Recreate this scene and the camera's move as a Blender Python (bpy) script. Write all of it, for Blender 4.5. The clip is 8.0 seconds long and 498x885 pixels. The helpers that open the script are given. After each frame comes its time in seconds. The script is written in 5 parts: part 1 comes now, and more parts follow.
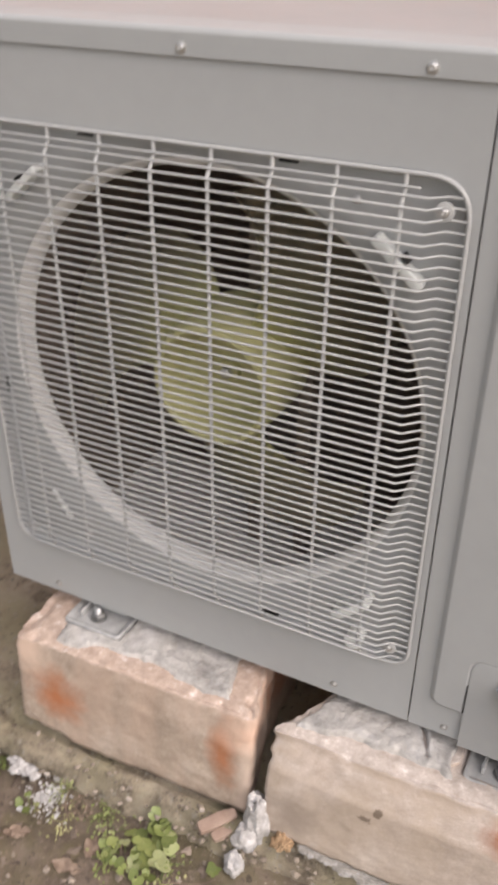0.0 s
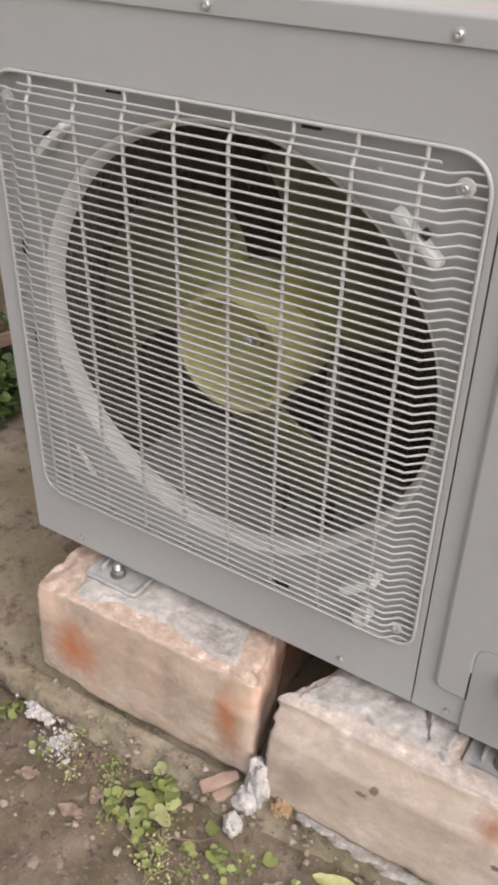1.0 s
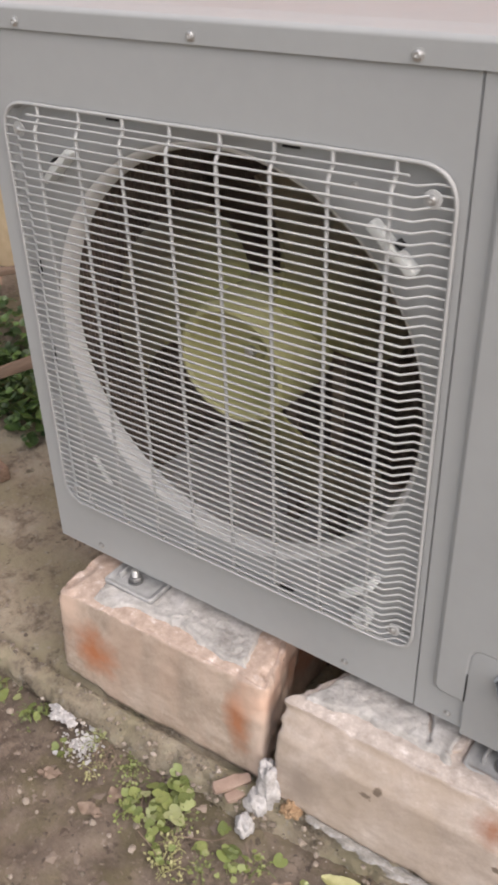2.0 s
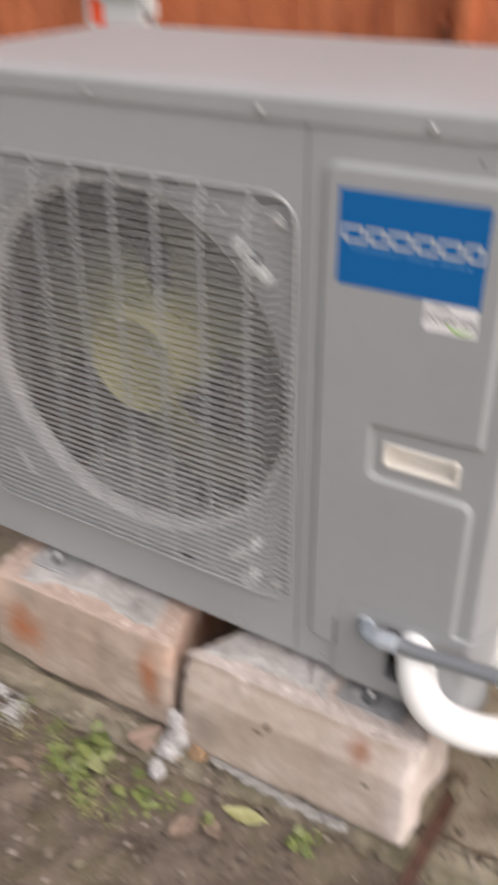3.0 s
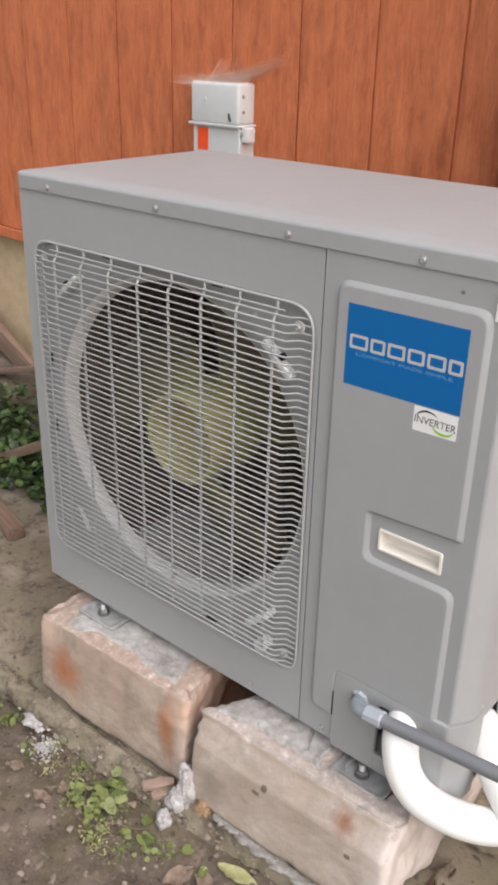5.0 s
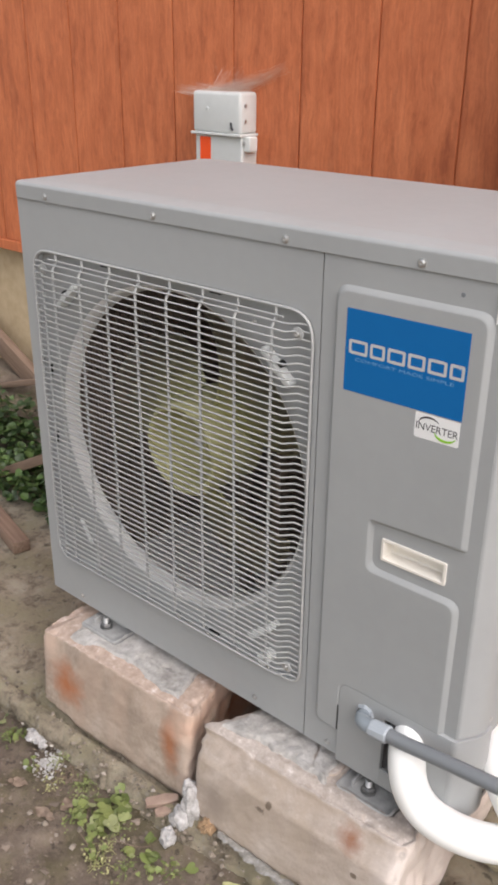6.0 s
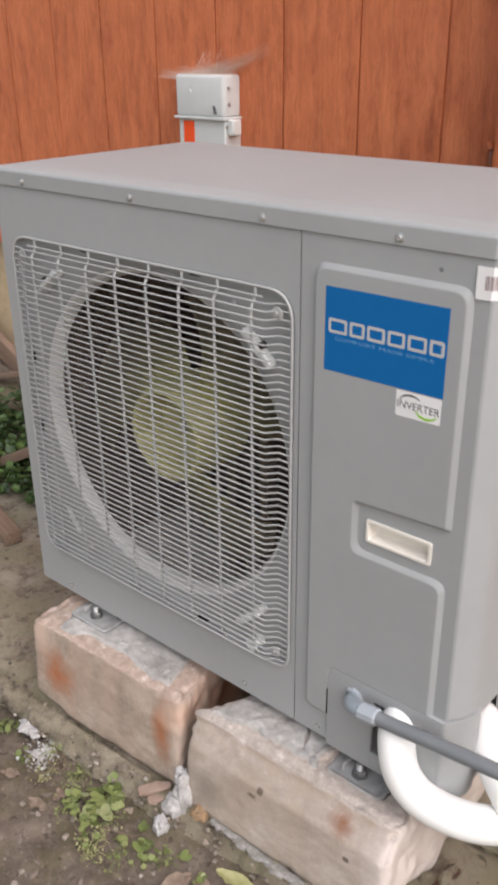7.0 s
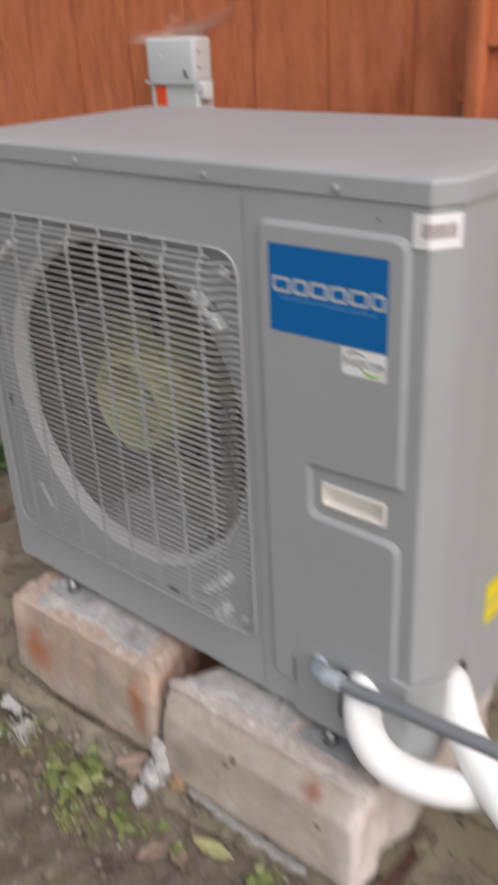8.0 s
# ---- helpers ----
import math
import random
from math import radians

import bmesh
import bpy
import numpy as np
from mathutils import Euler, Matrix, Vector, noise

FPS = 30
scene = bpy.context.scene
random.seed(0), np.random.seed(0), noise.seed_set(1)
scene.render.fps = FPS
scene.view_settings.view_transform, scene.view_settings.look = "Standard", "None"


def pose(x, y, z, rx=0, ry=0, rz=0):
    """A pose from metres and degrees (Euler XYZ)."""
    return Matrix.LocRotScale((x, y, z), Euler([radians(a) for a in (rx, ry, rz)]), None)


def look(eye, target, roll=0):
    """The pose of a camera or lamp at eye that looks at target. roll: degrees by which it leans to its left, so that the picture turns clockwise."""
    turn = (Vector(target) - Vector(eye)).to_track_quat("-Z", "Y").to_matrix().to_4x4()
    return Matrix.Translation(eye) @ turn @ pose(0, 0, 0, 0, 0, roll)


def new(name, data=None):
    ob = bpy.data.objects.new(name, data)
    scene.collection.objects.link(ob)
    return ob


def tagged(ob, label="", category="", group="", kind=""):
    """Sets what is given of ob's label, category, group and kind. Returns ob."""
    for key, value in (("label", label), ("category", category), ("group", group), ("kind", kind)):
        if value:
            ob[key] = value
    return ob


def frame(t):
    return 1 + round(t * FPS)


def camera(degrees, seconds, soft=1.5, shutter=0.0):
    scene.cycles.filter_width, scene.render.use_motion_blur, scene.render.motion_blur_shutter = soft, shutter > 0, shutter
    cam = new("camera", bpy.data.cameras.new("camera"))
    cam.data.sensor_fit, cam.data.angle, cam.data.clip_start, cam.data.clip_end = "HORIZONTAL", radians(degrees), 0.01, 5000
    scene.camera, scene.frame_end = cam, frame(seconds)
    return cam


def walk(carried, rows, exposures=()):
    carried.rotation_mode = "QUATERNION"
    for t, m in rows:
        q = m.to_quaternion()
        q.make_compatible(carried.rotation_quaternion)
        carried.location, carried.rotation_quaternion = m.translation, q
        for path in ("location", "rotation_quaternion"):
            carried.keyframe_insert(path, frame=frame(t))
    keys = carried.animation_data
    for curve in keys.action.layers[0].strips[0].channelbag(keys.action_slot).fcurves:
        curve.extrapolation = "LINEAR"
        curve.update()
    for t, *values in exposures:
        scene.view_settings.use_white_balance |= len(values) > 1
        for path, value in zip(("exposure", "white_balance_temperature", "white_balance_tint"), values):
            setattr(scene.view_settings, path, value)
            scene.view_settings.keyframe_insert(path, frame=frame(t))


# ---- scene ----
cam = camera(31.9, 8.0, soft=3.3, shutter=1.0)
PATH = [
    (0, (0.763, -0.775, 1.1), (0.008, 0.75, 0.05), 0.5),
    (0.4667, (0.789, -0.742, 1.094), (-0.0313, 0.7075, -0.0116), 1.06),
    (0.5, (0.791, -0.74, 1.094), (-0.028, 0.706, -0.018), 1.1),
    (0.5333, (0.792, -0.739, 1.095), (-0.0253, 0.7027, -0.0232), 1.11),
    (1, (0.81, -0.732, 1.107), (-0.055, 0.673, -0.025), 1.2),
    (1.2, (0.817, -0.734, 1.112), (-0.053, 0.672, -0.013), 0.7),
    (2.3, (0.939, -0.729, 1.116), (-0.073, 0.617, 0.036), -2.1),
    (2.5, (0.975, -0.752, 1.133), (0.021, 0.634, 0.053), -1.7),
    (2.9, (1.049, -0.829, 1.152), (0.141, 0.614, 0.107), -0.9),
    (2.9667, (1.057, -0.842, 1.164), (0.1580, 0.6221, 0.0981), -0.7),
    (3, (1.061, -0.849, 1.17), (0.156, 0.598, 0.126), -0.7),
    (3.0333, (1.066, -0.857, 1.172), (0.1517, 0.5774, 0.1551), -0.7),
    (3.1, (1.076, -0.873, 1.176), (0.154, 0.589, 0.168), -0.6),
    (3.4, (1.125, -0.886, 1.192), (0.097, 0.547, 0.248), -0.4),
    (3.4667, (1.134, -0.884, 1.195), (0.0890, 0.5444, 0.2563), 0.3),
    (3.5, (1.138, -0.883, 1.196), (0.092, 0.536, 0.25), 0.3),
    (3.5333, (1.144, -0.88, 1.195), (0.0913, 0.5300, 0.2429), 0.3),
    (3.6, (1.156, -0.874, 1.193), (0.087, 0.526, 0.246), 0.8),
    (4, (1.214, -0.877, 1.196), (0.099, 0.496, 0.262), 1.9),
    (4.4, (1.237, -0.884, 1.201), (0.091, 0.479, 0.29), 1.7),
    (4.4667, (1.238, -0.886, 1.203), (0.0981, 0.4811, 0.2901), 1.5),
    (4.5, (1.239, -0.887, 1.204), (0.096, 0.483, 0.3), 1.5),
    (4.5333, (1.24, -0.887, 1.205), (0.0933, 0.4851, 0.3095), 1.5),
    (4.6, (1.241, -0.887, 1.208), (0.094, 0.487, 0.316), 1.3),
    (5, (1.24, -0.894, 1.215), (0.075, 0.494, 0.369), 1.4),
    (6.5, (1.246, -0.854, 1.193), (0.046, 0.523, 0.378), 0.1),
    (7, (1.256, -0.847, 1.186), (0.066, 0.524, 0.347), -0.6),
    (7.5, (1.282, -0.825, 1.172), (0.084, 0.526, 0.311), -1.5),
    (7.8, (1.298, -0.793, 1.168), (0.092, 0.53, 0.278), -2.4),
    (7.9, (1.306, -0.783, 1.165), (0.093, 0.534, 0.274), -2.8),
    (7.9667, (1.3074, -0.776, 1.1583), (0.0949, 0.5422, 0.2804), -2.9),
    (8, (1.313, -0.778, 1.159), (0.102, 0.544, 0.273), -2.9),
]
walk(cam, [(t, look(eye, target, roll)) for t, eye, target, roll in PATH], ((0, 0.280, 7900, 13.2), (1.2, 0.260, 7800, 13), (2.5, 0.135, 7620, 12.6), (3, 0.005, 7640, 13.2), (3.5, 0.065, 7560, 12.5), (4.5, 0.080, 7480, 11.5), (6.5, 0.085, 7450, 10.3), (7, 0.010, 7410, 11.0), (7.5, -0.110, 7370, 11.0), (8, -0.255, 7290, 11.0)))

# ---------------------------------------------------------------- light
world = bpy.data.worlds.new("sky")
scene.world = world
world.use_nodes = True
wn = world.node_tree
sky = wn.nodes.new("ShaderNodeTexSky")
sky.sky_type = "NISHITA"
sky.sun_disc = False
SUN_UP, SUN_ROUND = 49.0, 108.0
sky.sun_elevation, sky.sun_rotation = radians(SUN_UP), radians(SUN_ROUND)
sky.air_density, sky.dust_density, sky.ozone_density = 1.0, 2.5, 1.0
pale = wn.nodes.new("ShaderNodeHueSaturation")
pale.inputs["Saturation"].default_value = 0.55
wn.links.new(sky.outputs[0], pale.inputs["Color"])
wn.links.new(pale.outputs[0], wn.nodes["Background"].inputs[0])
wn.nodes["Background"].inputs[1].default_value = 0.20
sun = new("sun", bpy.data.lights.new("sun", "SUN"))
sun.data.energy, sun.data.angle, sun.data.color = 3.0, radians(70), (0.80, 0.86, 1.08)
sd = Vector((math.sin(radians(SUN_ROUND)) * math.cos(radians(SUN_UP)), math.cos(radians(SUN_ROUND)) * math.cos(radians(SUN_UP)), math.sin(radians(SUN_UP))))
sun.matrix_world = look(sd * 20, (0, 0, 0))


# ---------------------------------------------------------------- materials
class Mat:
    """A small builder round one node material."""

    def __init__(self, name, rough=0.5, metal=0.0, spec=0.5):
        self.m = bpy.data.materials.new(name)
        self.m.use_nodes = True
        self.t = self.m.node_tree
        self.b = self.t.nodes["Principled BSDF"]
        self.b.inputs["Roughness"].default_value = rough
        self.b.inputs["Metallic"].default_value = metal
        self.b.inputs["Specular IOR Level"].default_value = spec
        self.co = self.t.nodes.new("ShaderNodeTexCoord")

    def node(self, kind, **sets):
        n = self.t.nodes.new(kind)
        for k, v in sets.items():
            n.inputs[k].default_value = v
        return n

    def link(self, a, b):
        self.t.links.new(a, b)

    def noise(self, scale, detail=4.0, rough=0.55, stretch=None, where="Object"):
        src = self.co.outputs[where]
        if stretch:
            mp = self.node("ShaderNodeMapping")
            mp.inputs["Scale"].default_value = stretch
            self.link(src, mp.inputs[0])
            src = mp.outputs[0]
        n = self.node("ShaderNodeTexNoise", Scale=scale, Detail=detail, Roughness=rough)
        self.link(src, n.inputs["Vector"])
        return n.outputs["Fac"]

    def ramp(self, fac, *stops):
        r = self.t.nodes.new("ShaderNodeValToRGB")
        e = r.color_ramp.elements
        while len(e) < len(stops):
            e.new(0.5)
        for i, (p, c) in enumerate(stops):
            e[i].position = p
            e[i].color = (*c, 1) if not isinstance(c, float) else (c, c, c, 1)
        self.link(fac, r.inputs[0])
        return r.outputs[0]

    def mix(self, fac, a, b, mode="MIX"):
        n = self.t.nodes.new("ShaderNodeMix")
        n.data_type, n.blend_type = "RGBA", mode
        for sock, v in ((n.inputs[0], fac), (n.inputs[6], a), (n.inputs[7], b)):
            if isinstance(v, (int, float)):
                sock.default_value = v
            elif isinstance(v, tuple):
                sock.default_value = (*v, 1)
            else:
                self.link(v, sock)
        return n.outputs[2]

    def colour(self, c):
        if isinstance(c, tuple):
            self.b.inputs["Base Color"].default_value = (*c, 1)
        else:
            self.link(c, self.b.inputs["Base Color"])
        return self

    def half(self, fac):
        n = self.t.nodes.new("ShaderNodeMath")
        n.operation = "MULTIPLY"
        self.link(fac, n.inputs[0])
        n.inputs[1].default_value = 0.5
        return n.outputs[0]

    def rough(self, fac, lo, hi):
        self.link(self.ramp(fac, (0.3, lo), (0.7, hi)), self.b.inputs["Roughness"])
        return self

    def bump(self, fac, strength, distance):
        n = self.node("ShaderNodeBump", Strength=strength, Distance=distance)
        self.link(fac, n.inputs["Height"])
        if self.b.inputs["Normal"].is_linked:
            self.link(self.b.inputs["Normal"].links[0].from_socket, n.inputs["Normal"])
        self.link(n.outputs[0], self.b.inputs["Normal"])
        return self


def paint(name, c, rough=0.42, var=0.05, grain=0.00004, spec=0.5):
    m = Mat(name, rough, spec=spec)
    big, fine = m.noise(3.0, 5), m.noise(900.0, 2)
    lo = tuple(v * (1 - var) for v in c)
    hi = tuple(min(1, v * (1 + var)) for v in c)
    m.colour(m.mix(0.25, m.ramp(big, (0.3, lo), (0.7, hi)), m.ramp(m.noise(45.0, 6), (0.35, lo), (0.65, hi))))
    m.rough(m.noise(6.0, 5), rough - 0.05, rough + 0.07)
    m.bump(fine, 0.35, grain)
    return m.m


GREY = paint("grey_powder_coat", (0.336, 0.348, 0.348), 0.56)
WIRE = paint("plastic_coated_wire", (0.39, 0.395, 0.39), 0.30)
# Paler paint than the casing's, with the ring's catch of sky light included.
RING = paint("lit_ring_paint", (0.67, 0.665, 0.65), 0.42)
WHITE_CLIP = paint("white_plastic", (0.64, 0.66, 0.64), 0.4)
CREAM = paint("cream_plastic", (0.78, 0.74, 0.67), 0.4)
INSULATION = paint("white_foam_jacket", (0.86, 0.86, 0.835), 0.5, 0.03)
CONDUIT = paint("grey_conduit_jacket", (0.17, 0.183, 0.193), 0.38)
FITTING = paint("grey_nylon_fitting", (0.36, 0.395, 0.425), 0.35)
ELBOW = paint("blue_grey_nylon_elbow", (0.25, 0.285, 0.31), 0.26)
BOX_GREY = paint("enclosure_paint", (0.59, 0.61, 0.60), 0.5, 0.08)
ORANGE = paint("orange_label", (0.90, 0.085, 0.012), 0.5)
BLUE = paint("blue_label", (0.0, 0.125, 0.36), 0.7, 0.03, spec=0.12)
SILVER = paint("silver_print", (0.48, 0.50, 0.50), 0.4, 0.03)
PALEBLUE = paint("pale_blue_print", (0.10, 0.29, 0.52), 0.4, 0.03)
LABEL_WHITE = paint("white_label", (0.80, 0.80, 0.79), 0.4, 0.03)
INK = paint("dark_ink", (0.045, 0.045, 0.05), 0.5)
PALE_INK = paint("faded_ink", (0.38, 0.31, 0.31), 0.5)
GREEN = paint("green_print", (0.25, 0.55, 0.03), 0.45)
YELLOW = paint("yellow_label", (0.80, 0.66, 0.01), 0.4)
# Black for slots and openings; the shade inside them is in the colour.
BLACK = paint("black_void", (0.012, 0.012, 0.012), 0.8)
WEB = paint("dusty_web", (0.66, 0.52, 0.45), 0.9)


def metal(name, c, rough):
    m = Mat(name, rough, 1.0)
    m.colour(m.ramp(m.noise(60.0, 5), (0.3, tuple(v * 0.75 for v in c)), (0.7, c)))
    m.rough(m.noise(25.0, 4), rough - 0.08, rough + 0.12)
    m.bump(m.noise(400.0, 2), 0.3, 0.0001)
    return m.m


ZINC = metal("zinc_plated_steel", (0.60, 0.60, 0.59), 0.5)
DULL_ZINC = metal("dull_zinc_steel", (0.36, 0.36, 0.355), 0.55)
PAN = paint("galvanised_pan", (0.67, 0.66, 0.64), 0.5, 0.12)
FINS = paint("dusty_fins", (0.25, 0.200, 0.168), 0.6, 0.2)

_f = Mat("translucent_fan_plastic", 0.35)
_f.colour(_f.ramp(_f.noise(9.0, 3), (0.3, (0.39, 0.378, 0.180)), (0.7, (0.49, 0.474, 0.250))))
_f.b.inputs["Transmission Weight"].default_value = 0.15
_f.bump(_f.noise(300.0, 2), 0.2, 0.0001)
FAN = _f.m
_g = Mat("clear_tinted_blade", 0.3)
flatten_y = _g.node("ShaderNodeMapping")
flatten_y.inputs["Scale"].default_value = (1.0, 0.0, 1.0)
_g.link(_g.co.outputs["Object"], flatten_y.inputs[0])
reach = _g.t.nodes.new("ShaderNodeVectorMath")
reach.operation = "LENGTH"
_g.link(flatten_y.outputs[0], reach.inputs[0])
tint = _g.ramp(_g.noise(7.0, 3), (0.3, (0.58, 0.52, 0.40)), (0.7, (0.68, 0.62, 0.49)))
_g.colour(_g.mix(_g.ramp(reach.outputs["Value"], (0.09, 0.0), (0.20, 1.0)), (0.46, 0.45, 0.19), tint))
_g.link(_g.ramp(reach.outputs["Value"], (0.085, 0.45), (0.130, 0.82), (0.18, 0.91)), _g.b.inputs["Transmission Weight"])
_g.b.inputs["IOR"].default_value = 1.2
_g.bump(_g.noise(200.0, 2), 0.2, 0.0002)
BLADE = _g.m

_s = Mat("galvanised_foot", 0.5, 0.15)
_s.colour(_s.ramp(_s.noise(40.0, 6), (0.3, (0.28, 0.28, 0.27)), (0.7, (0.46, 0.46, 0.455))))
_s.bump(_s.noise(160.0, 4), 0.4, 0.0004)
FOOT = _s.m

def block_material(name, dark, mid, light, stains, holes, bare0, bare1, flush):
    """Worn block face with scars at given spots (x, z, width, height), pale scuffs and painted glints along its upper
    edges.
    """
    _b = Mat(name, 0.8)
    tone = _b.ramp(_b.noise(11.0, 9, 0.68), (0.33, dark), (0.5, mid), (0.66, light))
    fine = _b.ramp(_b.noise(85.0, 7, 0.72), (0.32, dark), (0.62, light))
    base = _b.mix(0.34, tone, fine)
    base = _b.mix(_b.half(_b.ramp(_b.noise(15.0, 5, 0.55, (1.0, 1.0, 0.35)), (0.45, 0.0), (0.62, 1.0))), base, flush)
    warp = _b.noise(26.0, 5, 0.65)

    def spot(x, z, w, h, soft):
        mp = _b.node("ShaderNodeMapping")
        mp.inputs["Location"].default_value = (-x / w, 0, -z / h)
        mp.inputs["Scale"].default_value = (1 / w, 0.0, 1 / h)
        _b.link(_b.co.outputs["Object"], mp.inputs[0])
        ln = _b.t.nodes.new("ShaderNodeVectorMath")
        ln.operation = "LENGTH"
        _b.link(mp.outputs[0], ln.inputs[0])
        ad = _b.t.nodes.new("ShaderNodeMath")
        ad.operation = "MULTIPLY_ADD"
        _b.link(warp, ad.inputs[0])
        ad.inputs[1].default_value = 1.4
        _b.link(ln.outputs["Value"], ad.inputs[2])
        return _b.ramp(ad.outputs[0], (0.9 - 0.0, 1.0), (0.9 + soft, 0.0)) if soft < 0.1 else _b.ramp(_b.half(ad.outputs[0]), (0.42, 1.0), (0.42 + soft, 0.0))

    for x, z, w, h, c in stains:
        base = _b.mix(spot(x, z, w, h, 0.5), base, c)
    # Holes have no depth: their inner shade is painted as dark spots.
    for x, z, w, h in holes:
        base = _b.mix(spot(x, z, w, h, 0.08), base, (0.20, 0.155, 0.12))
    pits = _b.ramp(_b.noise(45.0, 2, 0.4), (0.20, 0.8), (0.25, 0.0))
    base = _b.mix(pits, base, tuple(v * 0.6 for v in dark))
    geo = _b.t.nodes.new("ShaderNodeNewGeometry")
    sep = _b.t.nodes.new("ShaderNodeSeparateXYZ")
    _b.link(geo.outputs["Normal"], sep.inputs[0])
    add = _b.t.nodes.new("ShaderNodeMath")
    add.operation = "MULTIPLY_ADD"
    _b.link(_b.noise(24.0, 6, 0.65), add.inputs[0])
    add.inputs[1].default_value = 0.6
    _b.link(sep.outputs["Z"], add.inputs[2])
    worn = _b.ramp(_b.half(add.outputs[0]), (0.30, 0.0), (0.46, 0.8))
    # Palest stop paints the edge's glints into the bare worn colour.
    scuff_glints = _b.ramp(_b.noise(60.0, 8, 0.72), (0.33, bare0), (0.56, bare1), (0.70, (0.78, 0.73, 0.70)))
    _b.colour(_b.mix(worn, base, scuff_glints))
    wet = _b.ramp(_b.noise(38.0, 6, 0.7), (0.40, 0.75), (0.62, 0.24))
    _b.link(_b.mix(worn, _b.ramp(_b.noise(30.0, 5), (0.3, 0.5), (0.7, 0.8)), wet), _b.b.inputs["Roughness"])
    _b.bump(_b.noise(32.0, 6, 0.6), 0.5, 0.0025)
    _b.bump(_b.noise(300.0, 5, 0.7), 0.5, 0.0007)
    return _b.m


RUSTY = (0.42, 0.160, 0.075)
PALE = (0.68, 0.60, 0.55)
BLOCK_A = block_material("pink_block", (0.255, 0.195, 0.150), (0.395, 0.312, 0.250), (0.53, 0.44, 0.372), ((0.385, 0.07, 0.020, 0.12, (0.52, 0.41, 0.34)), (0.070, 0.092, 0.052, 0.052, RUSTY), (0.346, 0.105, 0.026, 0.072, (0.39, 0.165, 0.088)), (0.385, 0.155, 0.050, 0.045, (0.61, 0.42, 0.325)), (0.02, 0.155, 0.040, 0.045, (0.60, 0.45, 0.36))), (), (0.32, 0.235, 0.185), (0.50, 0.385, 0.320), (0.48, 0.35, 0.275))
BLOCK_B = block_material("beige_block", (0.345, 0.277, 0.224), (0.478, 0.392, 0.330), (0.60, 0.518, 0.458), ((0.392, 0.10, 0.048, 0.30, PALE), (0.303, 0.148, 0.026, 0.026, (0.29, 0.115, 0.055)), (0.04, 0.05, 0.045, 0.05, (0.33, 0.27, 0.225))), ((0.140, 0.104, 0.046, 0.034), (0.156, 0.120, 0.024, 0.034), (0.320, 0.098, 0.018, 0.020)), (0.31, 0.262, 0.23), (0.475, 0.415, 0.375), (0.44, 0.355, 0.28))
_m = Mat("smeared_mortar", 0.85)
skin = _m.ramp(_m.noise(19.0, 8, 0.68), (0.32, (0.23, 0.212, 0.194)), (0.48, (0.435, 0.414, 0.388)), (0.69, (0.645, 0.625, 0.60)))
_m.colour(_m.mix(0.3, skin, _m.ramp(_m.noise(90.0, 5, 0.7), (0.35, (0.26, 0.242, 0.222)), (0.65, (0.56, 0.54, 0.515)))))
_m.bump(_m.noise(38.0, 8, 0.7), 1.0, 0.007)
_m.bump(_m.noise(300.0, 4, 0.7), 0.4, 0.0006)
MORTAR = _m.m

_c = Mat("mossy_concrete", 0.9)
grit = _c.ramp(_c.noise(14.0, 10, 0.72), (0.34, (0.095, 0.073, 0.050)), (0.5, (0.335, 0.280, 0.208)), (0.66, (0.52, 0.457, 0.362)))
moss = _c.ramp(_c.noise(7.0, 7, 0.65), (0.46, 0.0), (0.60, 0.75))
grit = _c.mix(moss, grit, (0.255, 0.225, 0.135))
dark_spots = _c.ramp(_c.noise(33.0, 6, 0.7), (0.34, 0.75), (0.42, 0.0))
grit = _c.mix(dark_spots, grit, (0.060, 0.048, 0.034))
speck = _c.ramp(_c.noise(85.0, 4, 0.6), (0.60, 0.0), (0.68, 0.9))
_c.colour(_c.mix(speck, grit, (0.33, 0.30, 0.25)))
_c.bump(_c.noise(60.0, 9, 0.75), 1.0, 0.010)
_c.bump(_c.noise(300.0, 4, 0.7), 0.5, 0.001)
CONCRETE = _c.m

_d = Mat("damp_soil", 0.9)
soil = _d.ramp(_d.noise(9.0, 10, 0.70), (0.32, (0.068, 0.049, 0.036)), (0.5, (0.146, 0.111, 0.083)), (0.68, (0.240, 0.191, 0.149)))
soil = _d.mix(_d.ramp(_d.noise(11.0, 6, 0.62), (0.46, 0.0), (0.60, 0.6)), soil, (0.125, 0.107, 0.052))
soil = _d.mix(_d.ramp(_d.noise(30.0, 8, 0.72), (0.52, 0.0), (0.62, 0.8)), soil, (0.20, 0.153, 0.117))
soil = _d.mix(_d.ramp(_d.noise(48.0, 6, 0.7), (0.34, 0.8), (0.42, 0.0)), soil, (0.040, 0.030, 0.023))
crumbs = _d.ramp(_d.noise(95.0, 5, 0.65), (0.60, 0.0), (0.68, 0.9))
_d.colour(_d.mix(crumbs, soil, (0.26, 0.21, 0.168)))
_d.bump(_d.noise(40.0, 9, 0.75), 1.0, 0.008)
_d.bump(_d.noise(260.0, 4, 0.7), 0.6, 0.0015)
SOIL = _d.m

# wood-grained siding, stained red, with long vertical grain and flame figure
_w = Mat("red_stained_siding", 0.6)
rand = _w.t.nodes.new("ShaderNodeObjectInfo")
shift = _w.t.nodes.new("ShaderNodeVectorMath")
shift.operation = "MULTIPLY_ADD"
_w.link(rand.outputs["Random"], shift.inputs[0])
shift.inputs[1].default_value = (3.0, 5.0, 9.0)
_w.link(_w.co.outputs["Object"], shift.inputs[2])
bend = _w.node("ShaderNodeTexNoise", Scale=9.0, Detail=4.0, Roughness=0.6)
